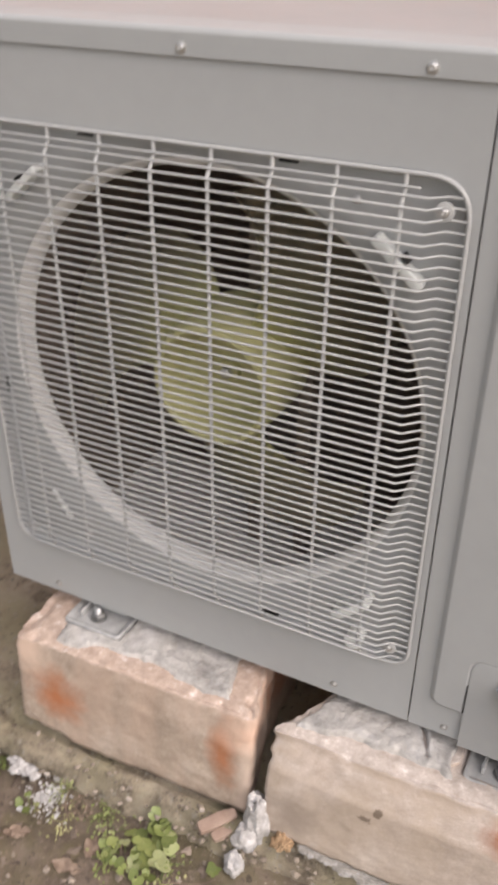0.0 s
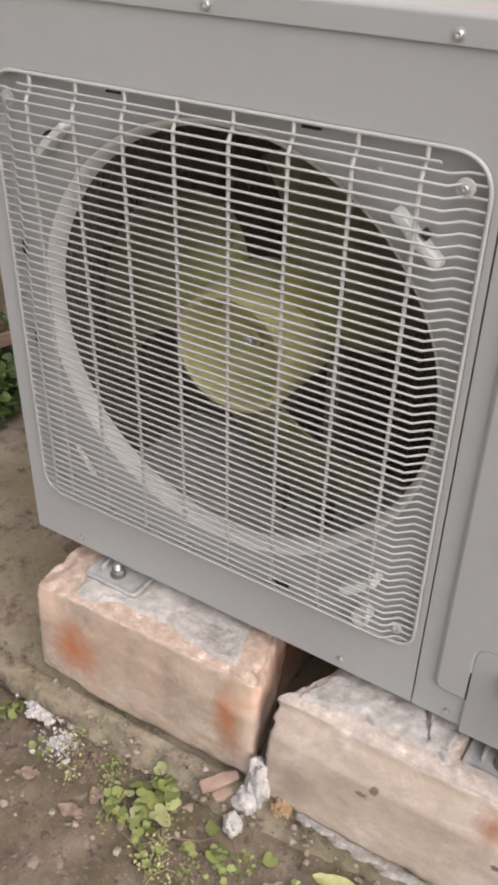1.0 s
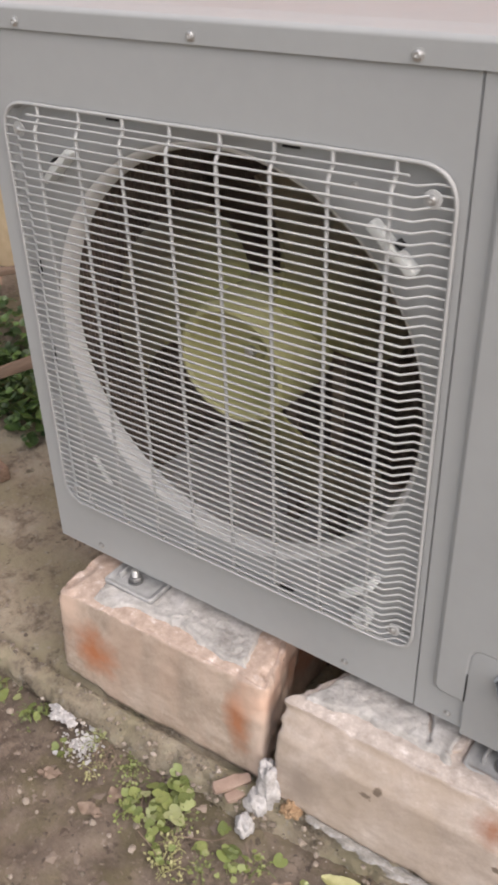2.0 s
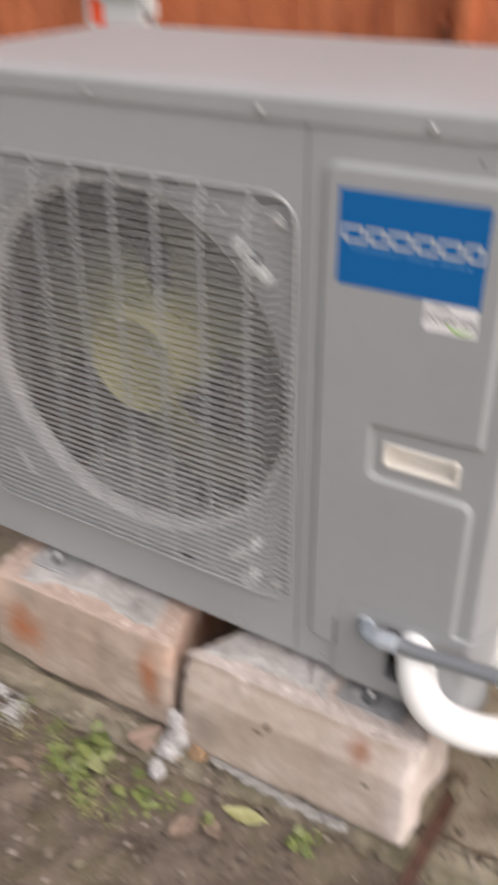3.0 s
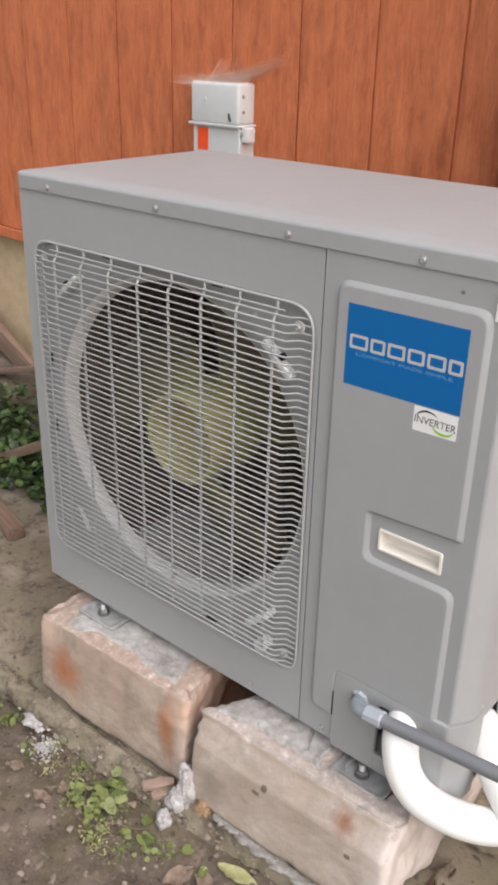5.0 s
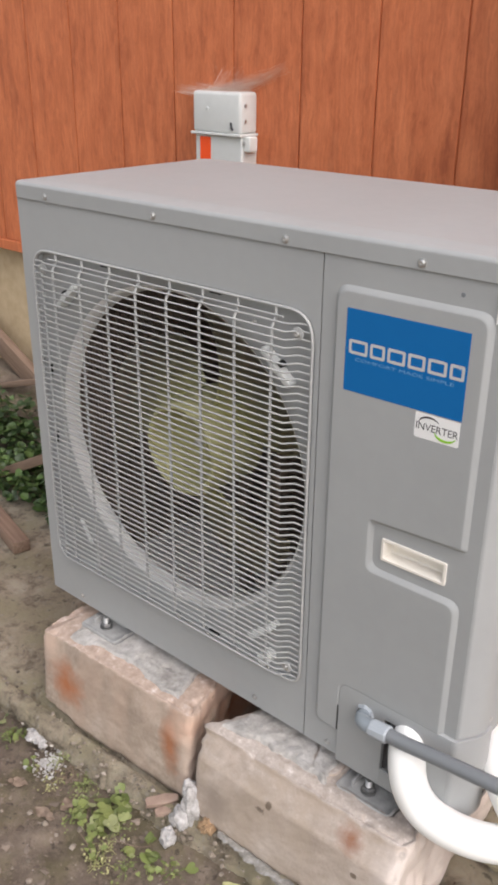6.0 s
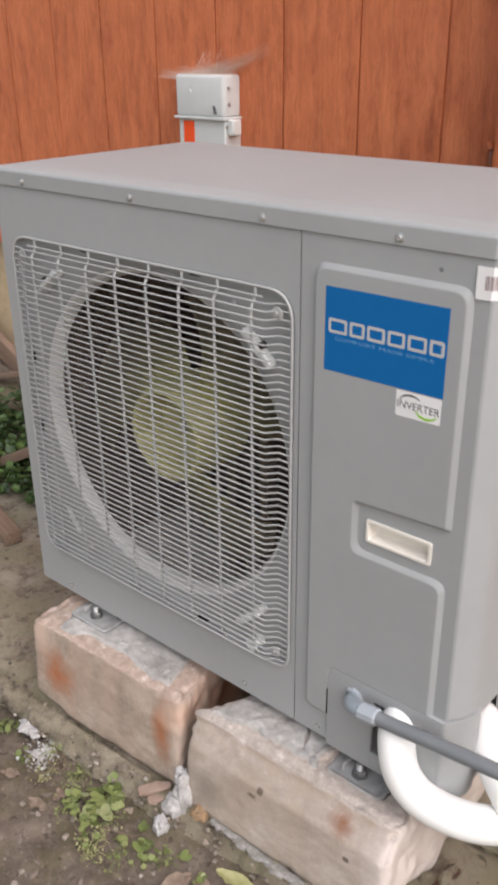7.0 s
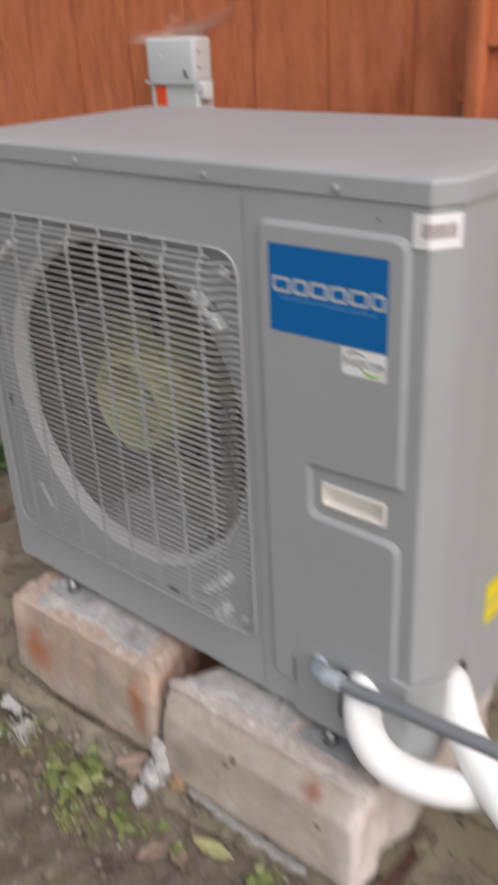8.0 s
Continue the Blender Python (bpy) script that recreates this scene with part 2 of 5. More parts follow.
bent = _w.t.nodes.new("ShaderNodeMix")
bent.data_type, bent.blend_type = "RGBA", "LINEAR_LIGHT"
bent.inputs[0].default_value = 0.016
_w.link(shift.outputs[0], bend.inputs["Vector"])
_w.link(shift.outputs[0], bent.inputs[6])
_w.link(bend.outputs["Color"], bent.inputs[7])


def grain(scale, detail, rough, stretch):
    """Noise drawn out along the board, on the bent coordinates."""
    mp = _w.node("ShaderNodeMapping")
    mp.inputs["Scale"].default_value = stretch
    _w.link(bent.outputs[2], mp.inputs[0])
    n = _w.node("ShaderNodeTexNoise", Scale=scale, Detail=detail, Roughness=rough)
    _w.link(mp.outputs[0], n.inputs["Vector"])
    return n.outputs["Fac"]


blotch = grain(17.0, 6, 0.66, (1.3, 1.3, 0.62))
fibre = grain(170.0, 5, 0.72, (1.0, 1.0, 0.055))
flame = grain(33.0, 6, 0.70, (1.0, 1.0, 0.15))
wood = _w.ramp(blotch, (0.33, (0.385, 0.098, 0.036)), (0.50, (0.545, 0.152, 0.059)), (0.67, (0.69, 0.228, 0.098)))
flames = _w.ramp(flame, (0.37, (0.26, 0.063, 0.025)), (0.49, (0.54, 0.150, 0.058)), (0.60, (0.70, 0.224, 0.095)))
fibres = _w.ramp(fibre, (0.38, (0.32, 0.076, 0.030)), (0.61, (0.65, 0.192, 0.078)))
wood = _w.mix(0.30, _w.mix(0.46, wood, flames), fibres)
knots = _w.ramp(_w.noise(3.1, 2, 0.4, (1.5, 1.5, 1.1)), (0.235, 0.8), (0.27, 0.0))
_w.colour(_w.mix(knots, wood, (0.20, 0.050, 0.02)))
_w.bump(fibre, 0.5, 0.0009)
_w.bump(flame, 0.35, 0.0014)
SIDING = _w.m

_o = Mat("weathered_lumber", 0.8)
lg = _o.noise(30.0, 6, 0.6, (0.25, 5.0, 5.0))
_o.colour(_o.ramp(lg, (0.3, (0.15, 0.095, 0.066)), (0.7, (0.27, 0.185, 0.135))))
_o.bump(lg, 0.5, 0.001)
LUMBER = _o.m

_p = Mat("cream_foundation", 0.85)
_p.colour(_p.mix(0.5, _p.ramp(_p.noise(2.2, 7, 0.6), (0.3, (0.30, 0.21, 0.12)), (0.6, (0.54, 0.42, 0.265))), _p.ramp(_p.noise(25.0, 6), (0.3, (0.36, 0.265, 0.16)), (0.7, (0.55, 0.44, 0.30)))))
_p.bump(_p.noise(80.0, 5), 0.5, 0.002)
FOUNDATION = _p.m

_l = Mat("weed_leaf", 0.5)
inf = _l.t.nodes.new("ShaderNodeObjectInfo")
_l.colour(_l.mix(0.4, _l.ramp(inf.outputs["Random"], (0.0, (0.070, 0.095, 0.025)), (0.45, (0.155, 0.190, 0.055)), (0.8, (0.26, 0.285, 0.10)), (1.0, (0.38, 0.385, 0.22))), _l.ramp(_l.noise(70.0, 4), (0.3, (0.10, 0.135, 0.040)), (0.7, (0.26, 0.30, 0.11)))))
_l.b.inputs["Subsurface Weight"].default_value = 0.1
_l.b.inputs["Subsurface Radius"].default_value = (0.002, 0.004, 0.001)
LEAF = _l.m

_i = Mat("ivy_leaf", 0.5)
gi = _i.t.nodes.new("ShaderNodeNewGeometry")
_i.colour(_i.ramp(gi.outputs["Random Per Island"], (0.0, (0.022, 0.044, 0.013)), (0.6, (0.047, 0.090, 0.024)), (1.0, (0.085, 0.150, 0.036))))
IVY = _i.m

_y = Mat("yellowing_leaf", 0.55)
_y.colour(_y.ramp(_y.noise(60.0, 4), (0.3, (0.25, 0.25, 0.10)), (0.7, (0.38, 0.36, 0.18))))
YELLOW_LEAF = _y.m
_n = Mat("dead_leaf", 0.8)
_n.colour(_n.ramp(_n.noise(60.0, 5), (0.3, (0.13, 0.09, 0.066)), (0.7, (0.27, 0.20, 0.15))))
_n.bump(_n.noise(200.0, 3), 0.5, 0.001)
DEAD = _n.m
_t = Mat("pale_litter", 0.85)
gt = _t.t.nodes.new("ShaderNodeNewGeometry")
_t.colour(_t.ramp(gt.outputs["Random Per Island"], (0.0, (0.095, 0.070, 0.052)), (0.5, (0.155, 0.120, 0.094)), (0.92, (0.24, 0.19, 0.152)), (1.0, (0.18, 0.18, 0.085))))
_t.bump(_t.noise(200.0, 4), 0.5, 0.001)
LITTER = _t.m
_q = Mat("pebble", 0.8)
gq = _q.t.nodes.new("ShaderNodeNewGeometry")
_q.colour(_q.ramp(gq.outputs["Random Per Island"], (0.0, (0.10, 0.08, 0.06)), (0.5, (0.23, 0.19, 0.15)), (0.92, (0.31, 0.26, 0.215)), (1.0, (0.50, 0.45, 0.40))))
_q.bump(_q.noise(150.0, 4), 0.5, 0.001)
PEBBLE = _q.m
_e = Mat("white_mineral_crust", 0.9)
_e.colour(_e.ramp(_e.noise(60.0, 6, 0.7), (0.3, (0.31, 0.293, 0.28)), (0.5, (0.51, 0.493, 0.48)), (0.7, (0.70, 0.69, 0.68))))
_e.bump(_e.noise(90.0, 8, 0.75), 1.0, 0.005)
CRUST = _e.m
_j = Mat("limy_concrete", 0.9)
_j.colour(_j.ramp(_j.noise(50.0, 7, 0.7), (0.3, (0.17, 0.155, 0.13)), (0.52, (0.30, 0.282, 0.26)), (0.72, (0.47, 0.455, 0.44))))
_j.bump(_j.noise(140.0, 6, 0.7), 0.8, 0.003)
LIMY = _j.m
_r = Mat("fired_clay", 0.85)
_r.colour(_r.ramp(_r.noise(30.0, 6), (0.3, (0.23, 0.155, 0.12)), (0.7, (0.38, 0.28, 0.225))))
_r.bump(_r.noise(120.0, 6), 0.7, 0.002)
CLAY = _r.m
_k = Mat("orange_clay", 0.85)
_k.colour(_k.ramp(_k.noise(40.0, 5), (0.3, (0.25, 0.155, 0.085)), (0.7, (0.37, 0.25, 0.15))))
_k.bump(_k.noise(120.0, 6), 0.7, 0.002)
ORANGE_CLAY = _k.m
_u = Mat("rusty_steel", 0.75, 0.2)
_u.colour(_u.ramp(_u.noise(35.0, 6), (0.3, (0.060, 0.030, 0.021)), (0.7, (0.155, 0.082, 0.058))))
_u.bump(_u.noise(180.0, 5), 0.6, 0.001)
RUST = _u.m


# ---------------------------------------------------------------- mesh helpers
def mesh_of(name, bm, material, smooth=0.39):
    bmesh.ops.recalc_face_normals(bm, faces=bm.faces)
    me = bpy.data.meshes.new(name)
    bm.to_mesh(me)
    bm.free()
    me.materials.append(material)
    if smooth:
        for p in me.polygons:
            p.use_smooth = True
        me.set_sharp_from_angle(angle=smooth)
    return me


def part(name, bm, material, parent=None, label="", smooth=0.39):
    """Links a bmesh as one mesh object under a thing or a part."""
    ob = new(name, mesh_of(name, bm, material, smooth))
    ob.parent = parent
    if label:
        tagged(ob, label)
    return ob


def empty(name, place=(0, 0, 0)):
    ob = new(name)
    ob.empty_display_size = 0.05
    ob.location = place
    return ob


def box_bm(lo, hi, bevel=0.0, segs=2):
    bm = bmesh.new()
    bmesh.ops.create_cube(bm, size=1)
    for v in bm.verts:
        v.co = Vector([lo[i] + (hi[i] - lo[i]) * (v.co[i] + 0.5) for i in range(3)])
    if bevel:
        bmesh.ops.bevel(bm, geom=bm.edges[:], offset=bevel, segments=segs, profile=0.5, affect="EDGES")
    return bm


def add_box(bm, lo, hi):
    vs = [bm.verts.new((x, y, z)) for x in (lo[0], hi[0]) for y in (lo[1], hi[1]) for z in (lo[2], hi[2])]
    for f in ((0, 1, 3, 2), (4, 6, 7, 5), (0, 4, 5, 1), (2, 3, 7, 6), (0, 2, 6, 4), (1, 5, 7, 3)):
        bm.faces.new([vs[i] for i in f])


def smooth_path(pts, steps=8):
    """Catmull-Rom through the points."""
    p = [Vector(q) for q in pts]
    p = [2 * p[0] - p[1]] + p + [2 * p[-1] - p[-2]]
    out = []
    for i in range(1, len(p) - 2):
        for s in range(steps):
            t = s / steps
            a, b, c, d = p[i - 1], p[i], p[i + 1], p[i + 2]
            out.append(0.5 * ((2 * b) + (c - a) * t + (2 * a - 5 * b + 4 * c - d) * t * t + (3 * b - a - 3 * c + d) * t ** 3))
    out.append(p[-2])
    return out


def tube(bm, pts, r, sides=8, cap=True, radii=None):
    """A round tube along the points."""
    pts = [Vector(q) for q in pts]
    rings, up = [], None
    for i, q in enumerate(pts):
        d = (pts[min(i + 1, len(pts) - 1)] - pts[max(i - 1, 0)]).normalized()
        if up is None:
            up = d.orthogonal().normalized()
        up = (up - d * up.dot(d)).normalized()
        side = d.cross(up)
        rr = radii[i] if radii else r
        rings.append([bm.verts.new(q + rr * (math.cos(a) * up + math.sin(a) * side)) for a in (2 * math.pi * k / sides for k in range(sides))])
    for a, b in zip(rings, rings[1:]):
        for k in range(sides):
            bm.faces.new((a[k], a[(k + 1) % sides], b[(k + 1) % sides], b[k]))
    if cap:
        bm.faces.new(rings[0][::-1])
        bm.faces.new(rings[-1])


def lathe(bm, profile, centre, axis="y", n=32):
    """Turns a profile of (radius, along) round the axis through centre."""
    rings = []
    for r, a in profile:
        ring = []
        for k in range(n):
            w = 2 * math.pi * k / n
            if axis == "y":
                q = (centre[0] + r * math.cos(w), centre[1] + a, centre[2] + r * math.sin(w))
            else:
                q = (centre[0] + r * math.cos(w), centre[1] + r * math.sin(w), centre[2] + a)
            ring.append(bm.verts.new(q))
        rings.append(ring)
    for a, b in zip(rings, rings[1:]):
        for k in range(n):
            bm.faces.new((a[k], a[(k + 1) % n], b[(k + 1) % n], b[k]))
    return rings


def rounded(points, n=5):
    """A closed outline with rounded corners, from (x, z, radius)."""
    out = []
    m = len(points)
    for i, (x, z, r) in enumerate(points):
        p = Vector((x, z))
        a = (Vector(points[i - 1][:2]) - p).normalized()
        b = (Vector(points[(i + 1) % m][:2]) - p).normalized()
        if r <= 0:
            out.append(p)
            continue
        s, e = p + a * r, p + b * r
        for k in range(n + 1):
            t = k / n
            out.append((1 - t) ** 2 * s + 2 * t * (1 - t) * p + t * t * e)
    return out


def inset(points, d):
    """The outline moved inwards by d (counter-clockwise outline)."""
    out, m = [], len(points)
    for i, p in enumerate(points):
        e1 = (p - points[i - 1]).normalized()
        e2 = (points[(i + 1) % m] - p).normalized()
        n1, n2 = Vector((-e1.y, e1.x)), Vector((-e2.y, e2.x))
        n = (n1 + n2)
        n = n / max(0.3, n.length_squared / 2)
        out.append(p + n * d)
    return out


def loops_of(corners, steps, place, n=5):
    """Bridged loops of a rounded outline, inset step by step; corners are (x, y, radius)."""
    bm = bmesh.new()
    loops = []
    for d, h in steps:
        pts = inset([Vector(c[:2]) for c in corners], d)
        loops.append([bm.verts.new(place(p, h)) for p in rounded([(p.x, p.y, max(0.0004, c[2] - 0.4 * d)) for p, c in zip(pts, corners)], n)])
    for a, b in zip(loops, loops[1:]):
        for k in range(len(a)):
            j = (k + 1) % len(a)
            bm.faces.new((a[k], a[j], b[j], b[k]))
    return bm, loops


def screw_mesh():
    bm = bmesh.new()
    rings = lathe(bm, [(0.0066, 0.0), (0.0066, -0.0007), (0.0046, -0.0012), (0.0044, -0.0028), (0.0030, -0.0038), (0.0012, -0.0036), (0.0006, -0.0028)], (0, 0, 0), n=14)
    bm.faces.new(rings[-1])
    return mesh_of("screw", bm, ZINC, 0.6)


SCREW = screw_mesh()


def screw(parent, x, y, z, rz=0.0, size=1.0):
    ob = new("screw", SCREW)
    ob.parent = parent
    ob.matrix_basis = pose(x, y, z, 0, 0, rz) @ Matrix.Scale(size * 0.9, 4)
    return ob


def flat(name, outline, y, thick, material, parent, label=""):
    """A thin sheet facing -y, from an outline of (x, z)."""
    bm = bmesh.new()
    a = [bm.verts.new((p[0], y, p[1])) for p in outline]
    b = [bm.verts.new((p[0], y - thick, p[1])) for p in outline]
    bm.faces.new(a)
    bm.faces.new(b[::-1])
    for i in range(len(a)):
        j = (i + 1) % len(a)
        bm.faces.new((a[i], a[j], b[j], b[i]))
    return part(name, bm, material, parent, label, smooth=0)


def lettering(name, words, x, y, z, size, material, parent, width, lean=0.0):
    """Raised print of the words, facing -y, its lower left corner at x, z."""
    cu = bpy.data.curves.new(name, "FONT")
    cu.body, cu.size, cu.extrude, cu.shear = words, size, 0.00008, lean
    tmp = bpy.data.objects.new(name, cu)
    scene.collection.objects.link(tmp)
    me = bpy.data.meshes.new_from_object(tmp.evaluated_get(bpy.context.evaluated_depsgraph_get()))
    bpy.data.objects.remove(tmp)
    me.materials.clear()
    me.materials.append(material)
    ob = new(name, me)
    ob.parent = parent
    xs = [v.co.x for v in me.vertices]
    wide = width / (max(xs) - min(xs))
    ob.matrix_basis = pose(x - min(xs) * wide, y, z, 90, 0, 0) @ Matrix.Diagonal((wide, 1, 1, 1))
    return ob


# ---------------------------------------------------------------- setting
SLAB_Z, SOIL_Z = 0.0, -0.055


def edge_shift(x):
    """How far the slab's front edge lies back from its line, along x."""
    t = min(1.0, max(0.0, (x - 0.40) / 0.10))
    return 0.026 * t * t * (3 - 2 * t) + 0.05 * max(0.0, x - 0.5)


def wob(x, y, s, seed=0.0):
    return noise.noise(Vector((x * s, y * s, seed)))


def axis_steps(lo, hi, fine):
    """Steps that are fine between lo and hi and widen out to the horizon."""
    mid = list(np.arange(lo, hi, fine))
    far, d = [], fine
    while sum(far) < 3000:
        d *= 1.45
        far.append(d)
    right = list(hi + np.cumsum(far))
    left = list(lo - np.cumsum(far))[::-1]
    return left + mid + [hi] + right


def soil_height(x, y):
    near = max(0.0, 1 - max(abs(x - 0.45) - 1.0, abs(y + 0.25) - 0.8, 0) / 1.0)
    h = SOIL_Z + near * (0.010 * wob(x, y, 7, 1) + 0.007 * wob(x, y, 21, 2) + 0.004 * wob(x, y, 60, 3))
    return h + 0.010 * max(0.0, 1 - abs(y + 0.135 - edge_shift(x)) / 0.05) * near


def build_ground():
    xs, ys = axis_steps(-0.25, 1.15, 0.009), axis_steps(-0.55, 0.02, 0.009)
    verts, faces = [], []
    for y in ys:
        for x in xs:
            near = max(0.0, 1 - max(abs(x - 0.45) - 1.0, abs(y + 0.25) - 0.8, 0) / 1.0)
            h = SOIL_Z + near * (0.010 * wob(x, y, 7, 1) + 0.007 * wob(x, y, 21, 2) + 0.004 * wob(x, y, 60, 3))
            h += 0.010 * max(0.0, 1 - abs(y + 0.135 - edge_shift(x)) / 0.05) * near
            verts.append((x, y, h))
    w = len(xs)
    for j in range(len(ys) - 1):
        for i in range(w - 1):
            a = j * w + i
            faces.append((a, a + 1, a + w + 1, a + w))
    me = bpy.data.meshes.new("ground")
    me.from_pydata(verts, [], faces)
    me.materials.append(SOIL)
    for p in me.polygons:
        p.use_smooth = True
    tagged(new("ground", me), "damp brown soil with algae and crumbs of stone", "ground", kind="structure")


def build_slab():
    """Old concrete apron under the blocks, with a crumbled front edge."""
    xs = [-2.6, -1.8, -1.2] + list(np.arange(-0.8, -0.12, 0.012)) + list(np.arange(-0.12, 0.95, 0.006)) + list(np.arange(0.95, 1.35, 0.012)) + [1.6, 2.2, 3.0]
    rows = [(-0.142, -0.080), (-0.137, -0.064), (-0.133, -0.054), (-0.128, -0.044), (-0.123, -0.034), (-0.118, -0.025), (-0.1135, -0.016), (-0.1105, -0.008), (-0.107, -0.0025), (-0.1015, -0.0010), (-0.0980, -0.0025), (-0.0962, -0.0120), (-0.090, -0.015), (-0.080, -0.002)]
    ys = list(np.arange(-0.045, 0.34, 0.016)) + [0.42, 0.55, 0.70, 0.86]
    verts, faces = [], []
    for x in xs:
        e = edge_shift(x) + 0.005 * wob(x, 0, 6, 5) + 0.004 * wob(x, 0, 24, 6)
        ledge = min(1.0, max(0.0, (0.16 - x) / 0.05))
        for y, z in rows:
            crumble = 0.007 * wob(x, z, 45, 8) + 0.006 * wob(x, z * 2, 110, 12)
            lip = -0.018 * ledge * (z > -0.03)
            if y > -0.103:
                verts.append((x, y + edge_shift(x) + 0.026 * min(0.4, max(0.0, x)) + 0.002 * wob(x, y, 60, 4), z + 0.002 * wob(x, y, 40, 9)))
                continue
            verts.append((x, y + e + lip + crumble, z + 0.004 * wob(x, y, 40, 9) - 0.005 * (z > -0.03) * max(0, wob(x, 1, 14, 4))))
        for y in ys:
            flatness = 0.003 * wob(x, y, 18, 7) + 0.0018 * wob(x, y, 55, 7)
            verts.append((x, y, -0.002 + flatness))
    w = len(rows) + len(ys)
    for i in range(len(xs) - 1):
        for j in range(w - 1):
            a = i * w + j
            faces.append((a, a + w, a + w + 1, a + 1))
    me = bpy.data.meshes.new("concrete_slab")
    me.from_pydata(verts, [], faces)
    me.materials.append(CONCRETE)
    for p in me.polygons:
        p.use_smooth = True
    tagged(new("concrete_slab", me), "weathered grey-brown concrete apron with crumbled mossy edge", "pavement", kind="structure")


build_ground()
build_slab()

WALL_Y, PITCH, GROOVE0 = 0.81, 0.2035, -0.065


def build_house():
    wall = empty("wall_north", (0, WALL_Y, 0))
    tagged(wall, "red-stained grooved wood siding over cream foundation", "wall", kind="structure")
    # backing sheet and foundation
    part("backing", box_bm((-3.2, 0.0, 0.60), (3.2, 0.12, 3.4)), SIDING, wall)
    part("foundation", box_bm((-3.2, 0.035, -0.25), (3.2, 0.16, 0.60)), FOUNDATION, wall, "stained cream plaster foundation")
    part("siding_lip", box_bm((-3.2, -0.012, 0.590), (3.2, -0.0005, 0.624), 0.003), SIDING, wall)
    board = mesh_of("board", box_bm((0.0021, -0.0050, 0.626), (PITCH - 0.0021, -0.0002, 3.4), 0.0010, 2), SIDING)
    for k in range(-14, 3):
        ob = new("board", board)
        ob.parent = wall
        ob.location = (GROOVE0 + k * PITCH, 0, 0.0)


build_house()


def build_lap_wall():
    """The next bay stands a little proud: a rounded corner board, then lap siding."""
    wall = tagged(empty("wall_east_bay", (0, WALL_Y, 0)), "red-stained lap siding with a rounded corner board", "wall", kind="structure")
    part("bay_backing", box_bm((0.533, -0.066, 0.60), (3.2, 0.12, 3.4)), SIDING, wall)
    part("bay_foundation", box_bm((0.533, -0.036, -0.25), (3.2, 0.16, 0.60)), FOUNDATION, wall, "stained cream plaster foundation")
    part("corner_board", box_bm((0.497, -0.095, 0.60), (0.5345, -0.0002, 3.4), 0.012, 4), SIDING, wall, "rounded red-stained corner board")
    bm = bmesh.new()
    prof = ((-0.066, 0.0), (-0.082, 0.0), (-0.082, 0.004), (-0.069, 0.118), (-0.066, 0.118))
    a = [bm.verts.new((0.5355, y, z)) for y, z in prof]
    b = [bm.verts.new((3.2, y, z)) for y, z in prof]
    for i in range(5):
        j = (i + 1) % 5
        bm.faces.new((a[i], a[j], b[j], b[i]))
    bm.faces.new(a)
    bm.faces.new(b[::-1])
    lap = mesh_of("lap_board", bm, SIDING, 0)
    for k in range(23):
        ob = new("lap_board", lap)
        ob.parent = wall
        ob.location = (0, 0, 0.606 + 0.12 * k)


build_lap_wall()


def build_tap():
    thing2 = tagged(empty("wall_tap", (0.455, WALL_Y - 0.006, 0.995)), "small reddish painted wall tap stub with a wire", "tap")
    bm = bmesh.new()
    tube(bm, [(0, 0, 0), (0, -0.018, 0.0)], 0.009, 12)
    tube(bm, smooth_path([(0, -0.016, 0.002), (0.006, -0.024, 0.004), (0.012, -0.028, -0.004)], 4), 0.006, 10)
    part("stub", bm, SIDING, thing2)
    bm = bmesh.new()
    tube(bm, smooth_path([(0.012, -0.026, 0.002), (0.022, -0.05, -0.018), (0.030, -0.055, -0.04)], 5), 0.0012, 6)
    part("wire", bm, CLAY, thing2)


build_tap()


